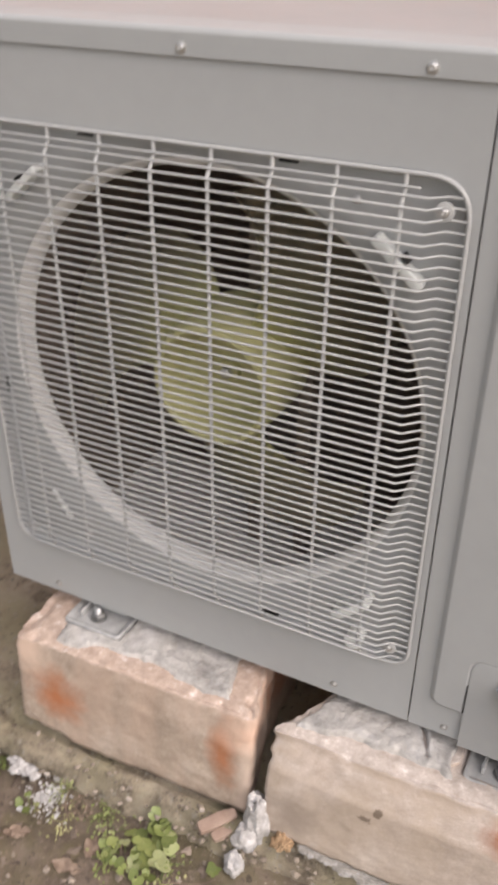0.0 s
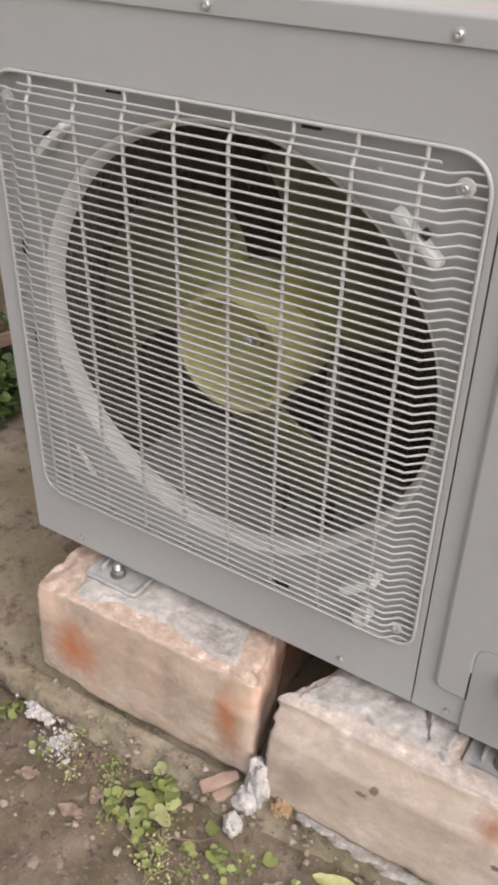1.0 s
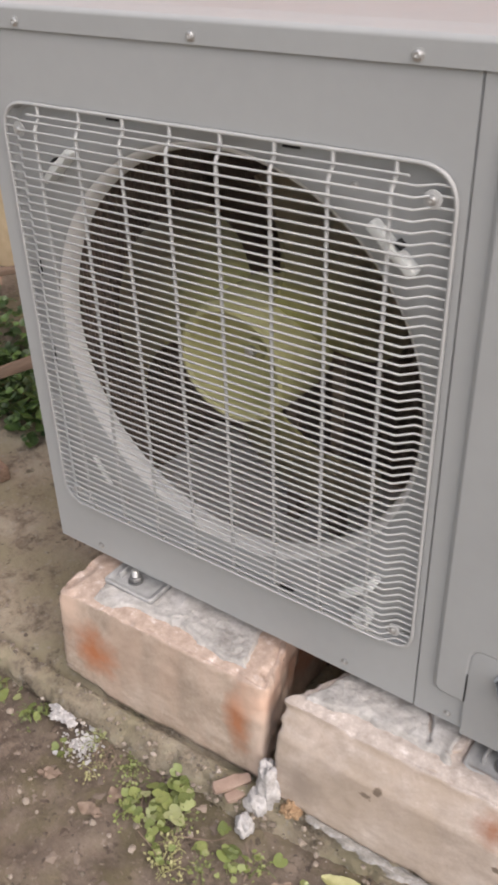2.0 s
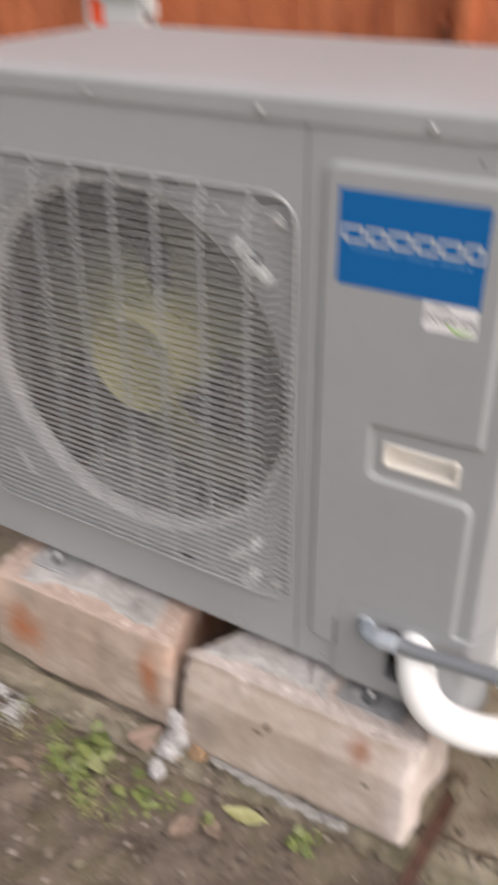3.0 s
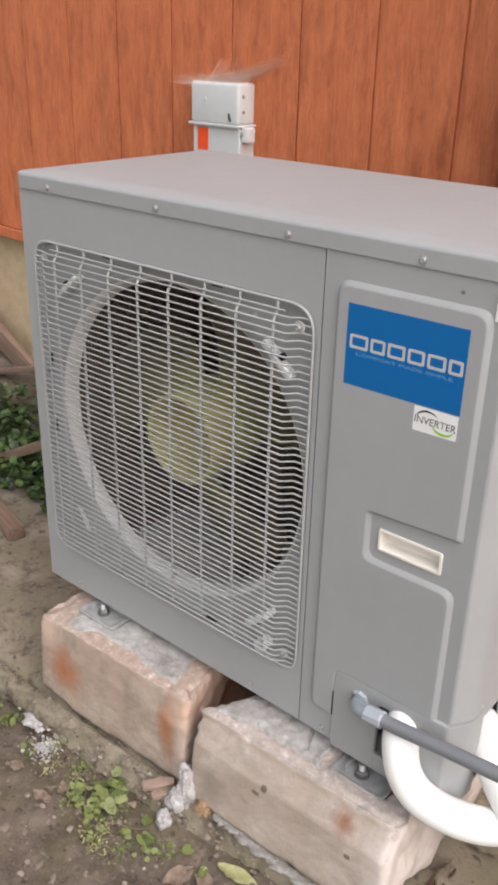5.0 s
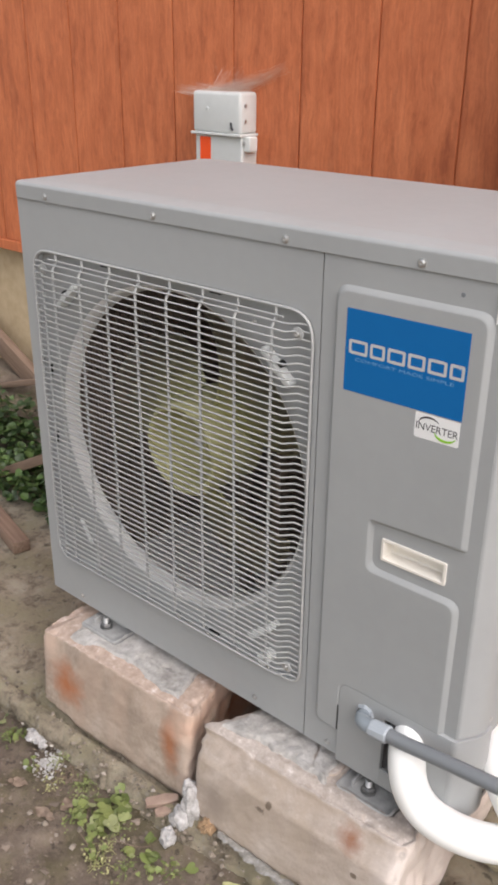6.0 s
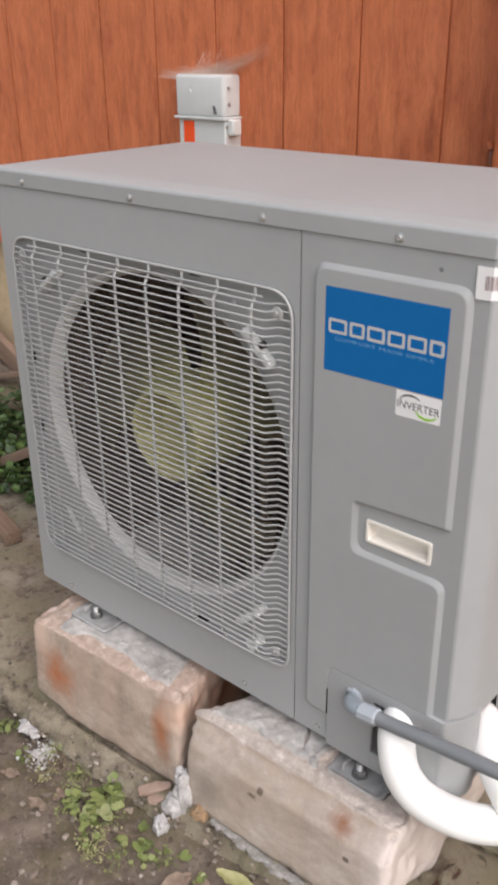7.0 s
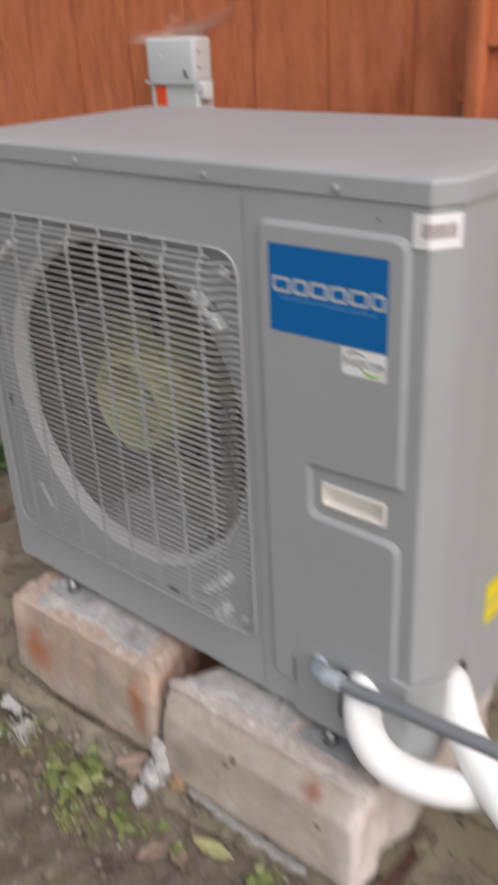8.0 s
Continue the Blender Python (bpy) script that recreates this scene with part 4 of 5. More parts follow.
def build_labels():
    y = -0.0070
    lx0, lx1, lz0, lz1 = 0.6525, 0.8200, 0.8110, 0.9175
    lab = flat("brand_label", [(lx0, lz0), (lx1, lz0 + 0.001), (lx1, lz1 + 0.001), (lx0, lz1)], y, 0.0003, BLUE, unit, "bright blue rectangular label with hollow silver shapes")
    # plain hollow silver shapes in place of the mark
    yb = y - 0.0003
    x = 0.6580
    for k, wide in enumerate((0.0310, 0.0250, 0.0285, 0.0270, 0.0285, 0.0225)):
        a0, a1, h0, h1 = x, x + wide - 0.0035, 0.8605, 0.8790
        bm = bmesh.new()
        outer = rounded([(a0, h0, 0.003), (a1, h0, 0.003), (a1, h1, 0.003), (a0, h1, 0.003)], 3)
        inner = rounded([(a0 + 0.0038, h0 + 0.0038, 0.001), (a1 - 0.0038, h0 + 0.0038, 0.001), (a1 - 0.0038, h1 - 0.0038, 0.001), (a0 + 0.0038, h1 - 0.0038, 0.001)], 3)
        vo = [bm.verts.new((p.x, yb - 0.0002, p.y)) for p in outer]
        vi = [bm.verts.new((p.x, yb - 0.0002, p.y)) for p in inner]
        for i in range(len(vo)):
            j = (i + 1) % len(vo)
            bm.faces.new((vo[i], vo[j], vi[j], vi[i]))
        part("silver_shape", bm, SILVER, lab, smooth=0)
        x += wide
    lettering("slogan", "COMFORT MADE SIMPLE", 0.6680, yb - 0.0001, 0.8520, 0.0062, PALEBLUE, lab, 0.137)
    flat("small_mark", [(0.8090, 0.8735), (0.8125, 0.8735), (0.8125, 0.8770), (0.8090, 0.8770)], yb, 0.0001, PALEBLUE, lab)
    inv = flat("inverter_label", [(v.x, v.y) for v in rounded([(0.7590, 0.7775, 0.003), (0.8190, 0.7785, 0.003), (0.8190, 0.8105, 0.0005), (0.7590, 0.8100, 0.0005)], 3)], y, 0.0004, LABEL_WHITE, unit, "white sticker lettered INVERTER with green swoosh")
    yi = y - 0.0004
    lettering("inverter_word", "INVERTER", 0.7610, yi - 0.0001, 0.7890, 0.0135, INK, inv, 0.0565, lean=0.05)

    def arc(a0, a1, cx, cz, rx, rz, width, mat, name):
        bm = bmesh.new()
        prev = None
        for k in range(19):
            s = k / 18
            w = radians(a0 + (a1 - a0) * s)
            h = width * math.sin(math.pi * min(1, 0.08 + s * 0.9)) + 0.0003
            q = [bm.verts.new((cx + (rx + d) * math.cos(w), yi - 0.0003, cz + (rz + d) * math.sin(w))) for d in (-h / 2, h / 2)]
            if prev:
                bm.faces.new((prev[0], q[0], q[1], prev[1]))
            prev = q
        bm.normal_update()
        bmesh.ops.solidify(bm, geom=bm.faces[:], thickness=0.0002)
        part(name, bm, mat, inv, smooth=0)

    arc(170, 35, 0.779, 0.7965, 0.0150, 0.0098, 0.0022, INK, "arc")
    arc(188, 350, 0.801, 0.7905, 0.0140, 0.0085, 0.0028, GREEN, "green_arc")

    # barcode sticker wrapped round the chamfer
    plan = [(0.8440, -0.0018), (XC + 0.0006, -0.0016), (XR - 0.0030, CH - 0.0046), (XR + 0.0008, CH + 0.006)]

    def wrap(z0, z1, off, s0, s1):
        bm = bmesh.new()
        d = [0.0]
        for a, b in zip(plan, plan[1:]):
            d.append(d[-1] + math.dist(a, b))
        def at(s):
            for i in range(len(plan) - 1):
                if s <= d[i + 1] or i == len(plan) - 2:
                    u = (s - d[i]) / (d[i + 1] - d[i])
                    return Vector(plan[i]).lerp(Vector(plan[i + 1]), u)
        ss = sorted({s0, s1, *[q for q in d if s0 < q < s1]})
        lo = [at(s) for s in ss]
        nrm = Vector((0.7, -0.7)) * off
        va = [bm.verts.new((p.x + nrm.x, p.y + nrm.y, z0)) for p in lo]
        vb = [bm.verts.new((p.x + nrm.x, p.y + nrm.y, z1)) for p in lo]
        for i in range(len(lo) - 1):
            bm.faces.new((va[i], va[i + 1], vb[i + 1], vb[i]))
        bm.normal_update()
        bmesh.ops.solidify(bm, geom=bm.faces[:], thickness=-0.0003)
        return bm

    code = part("barcode_sticker", wrap(0.9330, 0.9685, 0.0006, 0.0, 0.0555), LABEL_WHITE, unit, "white barcode sticker wrapped round the corner", smooth=0)
    rng = random.Random(3)
    s = 0.010
    while s < 0.050:
        w = rng.choice((0.0008, 0.0014, 0.0022, 0.003))
        part("barcode_bar", wrap(0.9440, 0.9590, 0.0012, s, s + w), PALE_INK, code, smooth=0)
        s += w + rng.choice((0.0006, 0.0012))
    # yellow warning sticker on the side
    bm = box_bm((XR + 0.0002, 0.160, 0.366), (XR + 0.0006, 0.250, 0.434))
    yl = part("warning_sticker", bm, YELLOW, unit, "yellow warning sticker on the side panel", smooth=0)
    part("print_bar", box_bm((XR + 0.0006, 0.160, 0.3955), (XR + 0.0009, 0.250, 0.3990)), FITTING, yl, smooth=0)


build_labels()


def build_feet():
    for x, drop in ((0.136, 0.004), (0.740, 0.011)):
        foot = empty("mounting_foot", (x, 0.008, -drop))
        foot.parent = unit
        bm = bmesh.new()
        # pressed plate with a raised rim and rounded front corners
        outline = [(-0.049, -0.038, 0.010), (0.049, -0.038, 0.010), (0.049, YB + 0.015, 0.004), (-0.049, YB + 0.015, 0.004)]
        bm, loops = loops_of(outline, ((0, 0.1885), (0, 0.1950), (0.0014, 0.1966), (0.0040, 0.1966), (0.0062, 0.1946), (0.0095, 0.1930), (0.0130, 0.1930)), lambda p, h: (p.x, p.y, h), 5)
        bm.faces.new(loops[-1])
        bm.faces.new(loops[0][::-1])
        part("base_plate", bm, FOOT, foot, "dull galvanised steel foot plate", smooth=0.5)
        part("gusset", box_bm((-0.030, -0.020, 0.1928), (-0.0255, 0.010, 0.2050), 0.0015), FOOT, foot)
        part("riser", box_bm((-0.03, 0.008, 0.1932), (0.03, YB - 0.02, Z0 - 0.005 + drop), 0.002), GREY, foot)
        bm = bmesh.new()
        rings = lathe(bm, [(0.0125, 0.1932), (0.0125, 0.1950), (0.008, 0.1952)], (-0.004, -0.010, 0), "z", 20)
        bm.faces.new(rings[-1])
        part("washer", bm, DULL_ZINC, foot)
        bm = bmesh.new()
        rings = lathe(bm, [(0.0098, 0.1957), (0.0104, 0.1965), (0.0104, 0.2022), (0.0092, 0.2032)], (-0.004, -0.010, 0), "z", 6)
        bm.faces.new(rings[-1])
        part("nut", bm, DULL_ZINC, foot, "zinc hex nut")
        bm = bmesh.new()
        rings = lathe(bm, [(0.0050 + 0.0009 * (k % 2), 0.2030 + 0.00085 * k) for k in range(15)], (-0.004, -0.010, 0), "z", 14)
        bm.faces.new(rings[-1])
        part("stud", bm, ZINC, foot, "threaded zinc stud")


build_feet()

# ---------------------------------------------------------------- pipes
def build_conduit():
    thing = tagged(empty("conduit", (0.725, -0.012, 0.33)), "grey flexible electrical conduit with angled nylon connector", "conduit")
    o = Vector((0.725, -0.012, 0.33))
    loc = lambda pts: [Vector(p) - o for p in pts]
    path = smooth_path([(0.772, -0.032, 0.337), (0.80, -0.0335, 0.3395), (0.86, -0.034, 0.3465), (0.94, -0.034, 0.3545), (1.02, -0.031, 0.359), (1.12, -0.02, 0.356), (1.25, 0.02, 0.335), (1.36, 0.12, 0.28), (1.40, 0.25, 0.14), (1.40, 0.36, 0.012)], 40)
    bm = bmesh.new()
    tube(bm, loc(path), 0.0102, 16, radii=[0.0101 + 0.0003 * (i % 2) for i in range(len(path))])
    part("hose", bm, CONDUIT, thing)
    bm = bmesh.new()
    tube(bm, loc(smooth_path([(0.722, 0.006, 0.326), (0.723, -0.008, 0.3265), (0.728, -0.023, 0.329), (0.739, -0.0305, 0.332), (0.752, -0.032, 0.3345)], 6)), 0.0112, 18)
    part("elbow", bm, ELBOW, thing, "pale blue-grey nylon elbow")
    bm = bmesh.new()
    tube(bm, loc([(0.749, -0.032, 0.3342), (0.751, -0.032, 0.3344), (0.777, -0.0322, 0.3373), (0.779, -0.0322, 0.3375)]), 0.0128, 10, radii=[0.0118, 0.0130, 0.0130, 0.0116])
    part("compression_nut", bm, FITTING, thing)
    bm = bmesh.new()
    lathe(bm, [(0.0155, 0.0005), (0.0155, -0.003), (0.0125, -0.005)], (0.722 - o.x, -0.0062 - o.y, 0.326 - o.z), n=8)
    part("lock_ring", bm, FITTING, thing)


build_conduit()


def build_line_set():
    specs = (
        ("insulated_pipe", "thick white foam-jacketed refrigerant pipe curving out of the casing",
         [(0.790, 0.044, 0.316), (0.793, 0.012, 0.321), (0.800, -0.015, 0.310), (0.813, -0.028, 0.276), (0.830, -0.028, 0.247), (0.857, -0.026, 0.231), (0.896, -0.014, 0.220), (0.931, 0.012, 0.208), (0.962, 0.062, 0.186), (1.00, 0.16, 0.135), (1.06, 0.30, 0.070), (1.10, 0.46, 0.031), (1.12, 0.62, 0.031)]),
        ("insulated_pipe", "white foam-jacketed refrigerant pipe sloping down from the valve opening",
         [(0.846, 0.112, 0.292), (0.868, 0.104, 0.296), (0.890, 0.082, 0.290), (0.915, 0.060, 0.270), (0.955, 0.040, 0.241), (1.005, 0.024, 0.208), (1.08, 0.022, 0.152), (1.16, 0.06, 0.075), (1.25, 0.15, 0.031), (1.36, 0.28, 0.031)]),
    )
    for name, label, pts in specs:
        o = Vector(pts[1])
        thing = tagged(empty(name, o), label, "pipe", group="refrigerant pipes")
        bm = bmesh.new()
        tube(bm, [p - o for p in smooth_path(pts, 10)], 0.0262, 28)
        part("jacket", bm, INSULATION, thing)


build_line_set()


# ---------------------------------------------------------------- blocks and rubble
def top_drop(which, x):
    """How far the spalled top edge of a block lies below its top, along x."""
    return 0.017 - 0.026 * x + 0.002 * wob(x, 0, 14, 3) if which == 1 else 0.018 - 0.022 * x + 0.003 * wob(x, 0, 14, 9)


def rough_block(hi, seed, which, wear, skew0, skew1, corner, chip):
    """A worn solid block: chipped edges, spalled top front edge, broken ends."""
    steps = [list(np.linspace(0, hi[0], 70)), list(np.linspace(0, 0.15, 30)) + list(np.linspace(0.16, hi[1], 9)), list(np.linspace(0, hi[2], 36))]
    index, verts, faces = {}, [], []

    def at(i, j, k):
        if (i, j, k) not in index:
            index[i, j, k] = len(verts)
            verts.append(Vector((steps[0][i], steps[1][j], steps[2][k])))
        return index[i, j, k]

    nx, ny, nz = (len(q) - 1 for q in steps)
    for i in range(nx):
        for j in range(ny):
            faces += [(at(i, j, 0), at(i, j + 1, 0), at(i + 1, j + 1, 0), at(i + 1, j, 0)), (at(i, j, nz), at(i + 1, j, nz), at(i + 1, j + 1, nz), at(i, j + 1, nz))]
    for i in range(nx):
        for k in range(nz):
            faces += [(at(i, 0, k), at(i + 1, 0, k), at(i + 1, 0, k + 1), at(i, 0, k + 1)), (at(i, ny, k), at(i, ny, k + 1), at(i + 1, ny, k + 1), at(i + 1, ny, k))]
    for j in range(ny):
        for k in range(nz):
            faces += [(at(0, j, k), at(0, j, k + 1), at(0, j + 1, k + 1), at(0, j + 1, k)), (at(nx, j, k), at(nx, j + 1, k), at(nx, j + 1, k + 1), at(nx, j, k + 1))]
    mid = Vector(hi) / 2
    out_verts = []
    for p in verts:
        co = p.copy()
        d = [min(p[i], hi[i] - p[i]) for i in range(3)]
        out = [1 if p[i] > mid[i] else -1 for i in range(3)]
        r = 0.002 + (0.006 if p.z > mid.z else 0.003) * max(0, noise.noise(p * 20 + Vector((seed, 0, 0)))) + 0.005 * max(0, noise.noise(p * 55 + Vector((seed, 7, 0))))
        if p.z > mid.z and p.y < mid.y:
            r += wear * (0.4 + 0.9 * max(0, noise.noise(p * 11 + Vector((0, seed, 0)))))
        if p.x > mid.x and p.y < mid.y:
            r += 0.009
        near = [max(0.0, r - q) for q in d]
        ln = math.sqrt(sum(q * q for q in near))
        if ln > r:
            f = (ln - r) / ln
            co -= Vector([near[i] * out[i] * f for i in range(3)])
        # chips bitten out of the edges
        e = sorted(d)[1]
        if e < 0.022:
            bite = (1.0 if p.z > 0.12 else 0.3) * (1 - e / 0.022) * (0.010 * max(0, noise.noise(p * 34 + Vector((seed, 3, 5))) - 0.05) + 0.006 * max(0, noise.noise(p * 90 + Vector((5, seed, 3)))))
            co -= Vector([bite * out[i] * (d[i] < 0.022) for i in range(3)])
        co += 0.0012 * noise.noise_vector(p * 22 + Vector((0, 0, seed))) + 0.0009 * noise.noise_vector(p * 80 + Vector((seed, 0, 0))) + 0.0005 * noise.noise_vector(p * 190)
        if p.z > hi[2] - 0.001:
            co.z += 0.002 * noise.noise(p * 22 + Vector((seed, 1, 0))) + 0.0015 * noise.noise(p * 60 + Vector((seed, 2, 0))) - 0.0055
        if p.z < 0.001:
            co.z = p.z
        # the front leans back, more so above
        lean = 0.010 * p.z / hi[2] + (0.004 if which == 1 else 0.016) * min(1.0, max(0.0, (p.z - 0.125) / 0.045))
        co.y += lean * max(0.0, 1 - p.y / 0.08)
        # bed cut for the mounting foot
        if which == 2 and 0.236 < p.x < 0.346 and p.y > 0.052:
            co.z = min(co.z, 0.1755)
        # spalled top front edge and corner
        ragged = 0.85 + 0.25 * noise.noise(Vector((p.x * 30, seed, p.y * 30))) + 0.30 * noise.noise(Vector((p.x * 80, p.y * 80, seed + 3)))
        cap = hi[2] - top_drop(which, p.x) * max(0.0, 1 - p.y / 0.040) * ragged
        cap = min(cap, hi[2] - corner * max(0.0, 1 - p.x / 0.05) * (0.75 + 0.5 * noise.noise(Vector((p.y * 26, seed, p.x * 40)))))
        if co.z > cap:
            co.z = cap + 0.25 * (co.z - cap) - 0.0006
        # chip out of the lower front corner
        if p.x < chip and p.z < 0.03 and p.y < 0.05:
            co.z += 0.016 * (1 - p.x / chip) * (1 - p.z / 0.03) * (1 - p.y / 0.05) + 0.004 * (1 - p.z / 0.03) * (p.x < chip * 0.9)
        # broken ends that run askew
        u = p.x / hi[0]
        broken = 0.010 * noise.noise(Vector((seed, p.y * 16, p.z * 16))) + 0.005 * noise.noise(Vector((seed, p.y * 45, p.z * 45)))
        co.x += min(p.y, 0.16) * (skew0 * (1 - u) ** 3 + skew1 * u ** 3) + broken * min(1.0, p.y / 0.03) * ((1 - u) ** 6 + u ** 6)
        out_verts.append(co)
    me = bpy.data.meshes.new("concrete_block")
    me.from_pydata(out_verts, [], faces)
    for q in me.polygons:
        q.use_smooth = True
    return me


def build_blocks():
    m1 = rough_block((0.392, 0.42, 0.1905), 3.0, 1, 0.006, 0.0, -0.22, 0.020, 0.095)
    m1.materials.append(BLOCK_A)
    b1 = new("concrete_block", m1)
    b1.matrix_basis = pose(0.034, -0.092, 0.0, 0, 0, 1.5)
    tagged(b1, "pinkish worn solid block with orange scars, mortar-smeared top", "block", group="support blocks")
    m2 = rough_block((0.386, 0.42, 0.1905), 11.0, 2, 0.004, 0.45, 0.0, 0.012, 0.001)
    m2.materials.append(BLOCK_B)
    b2 = new("concrete_block", m2)
    b2.matrix_basis = pose(0.449, -0.089, 0.0, 0, 0, 0.8)
    tagged(b2, "beige worn solid block under the pipe side, mortar-smeared top", "block", group="support blocks")
    return b1, b2


block_1, block_2 = build_blocks()


def mortar_skin(parent, inside, lo, hi, foot, label, seed, which, corner, skew, lift):
    """A rough smear of old mortar on a block; inside(x, y) is how far a place lies within its outline."""
    step = 0.0022
    nx, ny = int((hi[0] - lo[0]) / step), int((hi[1] - lo[1]) / step)
    verts, faces, low = [], [], []
    for j in range(ny + 1):
        for i in range(nx + 1):
            x, y = lo[0] + i * step, lo[1] + j * step
            d = inside(x, y) + 0.005 * wob(x, y, 34, seed) + 0.003 * wob(x, y, 90, seed) + 0.0014 * wob(x, y, 210, seed)
            t = min(1.0, max(0.0, d / 0.011 + 0.4))
            t = t * t * (3 - 2 * t)
            low.append(t <= 0.0)
            top = 0.1905 + 0.0030 * wob(x, y * 0.5, 22, seed + 3) + 0.0022 * wob(x, y, 58, seed + 4) + 0.0012 * wob(x, y, 140, seed + 6)
            sink = max(0.90 * top_drop(which, x) * max(0.0, 1 - y / 0.040), 0.8 * corner * max(0.0, 1 - (x - skew * min(y, 0.16)) / 0.05)) - lift
            if abs(x - foot) < 0.054 and y > 0.059:
                top = min(top, 0.1850 if which == 1 else 0.1720)
            verts.append((x, y, 0.165 + (top - sink - 0.165) * t))
    for j in range(ny):
        for i in range(nx):
            a = j * (nx + 1) + i
            quad = (a, a + 1, a + nx + 2, a + nx + 1)
            if not all(low[q] for q in quad):
                faces.append(quad)
    me = bpy.data.meshes.new("mortar_smear")
    me.from_pydata(verts, [], faces)
    me.materials.append(MORTAR)
    for p in me.polygons:
        p.use_smooth = True
    ob = new("mortar_smear", me)
    ob.parent = parent
    tagged(ob, label)


def skin_1(x, y):
    right = 0.352 + 0.25 * max(0.0, 0.10 - y) - 0.02
    front = 0.021 + 0.017 * min(1.0, max(0.0, (x - 0.105) / 0.03)) - 0.010 * min(1.0, max(0.0, (x - 0.22) / 0.05))
    return min(y - front, x - 0.060, right - x, 0.2 - y)


def skin_2(x, y):
    d = min(y - 0.034 - 0.013 * min(1.0, max(0.0, x - 0.03) / 0.07), x - 0.004 - 0.45 * min(y, 0.16), 0.232 - x, 0.2 - y)
    crack = 3 * abs(x - 0.186 + 0.35 * (y - 0.09) + 0.003 * wob(x, y, 60, 2)) - 0.003
    return min(d, crack if y > 0.060 else d)


mortar_skin(block_1, skin_1, (0.050, 0.0), (0.385, 0.21), 0.103, "grey-white smeared mortar", 41, 1, 0.020, 0.0, 0.0)
mortar_skin(block_2, skin_2, (0.0, 0.0), (0.39, 0.21), 0.288, "grey-white cracked mortar", 47, 2, 0.009, 0.45, 0.003)


def lump_bm(size, seed, rough=0.3, sub=3, flatten=0.0):
    bm = bmesh.new()
    bmesh.ops.create_icosphere(bm, subdivisions=sub, radius=1)
    for v in bm.verts:
        p = v.co.copy()
        f = 1 + rough * noise.noise(p * 1.6 + Vector((seed, 0, 0))) + rough * 0.5 * noise.noise(p * 4 + Vector((0, seed, 0))) + rough * 0.25 * noise.noise(p * 9 + Vector((0, 0, seed)))
        v.co = Vector((p.x * size[0], p.y * size[1], p.z * size[2])) * f
        if v.co.z < -flatten * size[2]:
            v.co.z = -flatten * size[2]
    return bm


def lump(name, at, size, seed, material, label, category, turn=0, rough=0.3, flatten=0.5, group="", tilt=0):
    ob = new(name, mesh_of(name, lump_bm(size, seed, rough, 4, flatten), material, 0.9))
    ob.matrix_basis = pose(*at, tilt, 0, turn)
    return tagged(ob, label, category, group)


lump("mortar_lump", (0.440, -0.088, 0.012), (0.017, 0.020, 0.056), 2, CRUST, "white crumbly mortar lump wedged between two blocks", "mortar", 10, 0.35, 0.9)
lump("mortar_lump", (0.432, -0.106, -0.010), (0.017, 0.014, 0.024), 5, CRUST, "white crumbly mortar lump spilling onto the slab edge", "mortar", 25, 0.35, 0.9)
lump("mortar_lump", (0.427, -0.133, -0.034), (0.014, 0.016, 0.017), 6, CRUST, "white crumbly mortar lump on damp soil", "mortar", 40, 0.35, 0.6)
def build_crumbs():
    """Loose white crumbs of lime spread over a patch of soil."""
    rng = random.Random(19)
    bm = bmesh.new()
    for k in range(150):
        x, y = rng.gauss(0.124, 0.017), rng.gauss(-0.160, 0.015)
        q = rng.uniform(0.0012, 0.0042) * (1.5 if k < 24 else 1)
        lumpy = bmesh.ops.create_icosphere(bm, subdivisions=1, radius=1, matrix=Matrix.Translation((x, y, soil_height(x, y) + q * 0.2)) @ Euler((rng.uniform(0, 3), 0, rng.uniform(0, 6))).to_matrix().to_4x4() @ Matrix.Diagonal((q * rng.uniform(0.8, 1.7), q, q * 0.5, 1)))
        for v in lumpy["verts"]:
            v.co += 0.25 * q * noise.noise_vector(v.co * 300)
    ob = new("mineral_crust", mesh_of("mineral_crust", bm, CRUST, 0.9))
    tagged(ob, "white crumbly lime crust spread on damp soil", "crust", kind="stuff")


for _x, _y, _s in ((0.048, -0.134, 1.0), (0.064, -0.140, 1.2), (0.080, -0.142, 0.9), (0.058, -0.150, 0.8), (0.092, -0.147, 0.7)):
    lump("mineral_crust", (_x, _y, -0.030), (0.011 * _s, 0.010 * _s, 0.008 * _s), 12 + 50 * _x, CRUST, "crumbly grey-white crust beside the slab edge", "crust", 900 * _x, 0.6, 0.6)
build_crumbs()
lump("concrete_lump", (0.866, 0.060, 0.006), (0.012, 0.024, 0.010), 8, CONCRETE, "broken grey masonry lump beside the block", "rubble", 5, 0.35, 0.6)
lump("concrete_lump", (0.890, 0.165, 0.008), (0.030, 0.024, 0.014), 21, CONCRETE, "grey concrete rubble beside the block", "rubble", 5, 0.45, 0.6)
lump("concrete_lump", (0.925, 0.20, 0.008), (0.018, 0.02, 0.012), 26, CONCRETE, "grey concrete rubble beside the block", "rubble", 45, 0.45, 0.6)


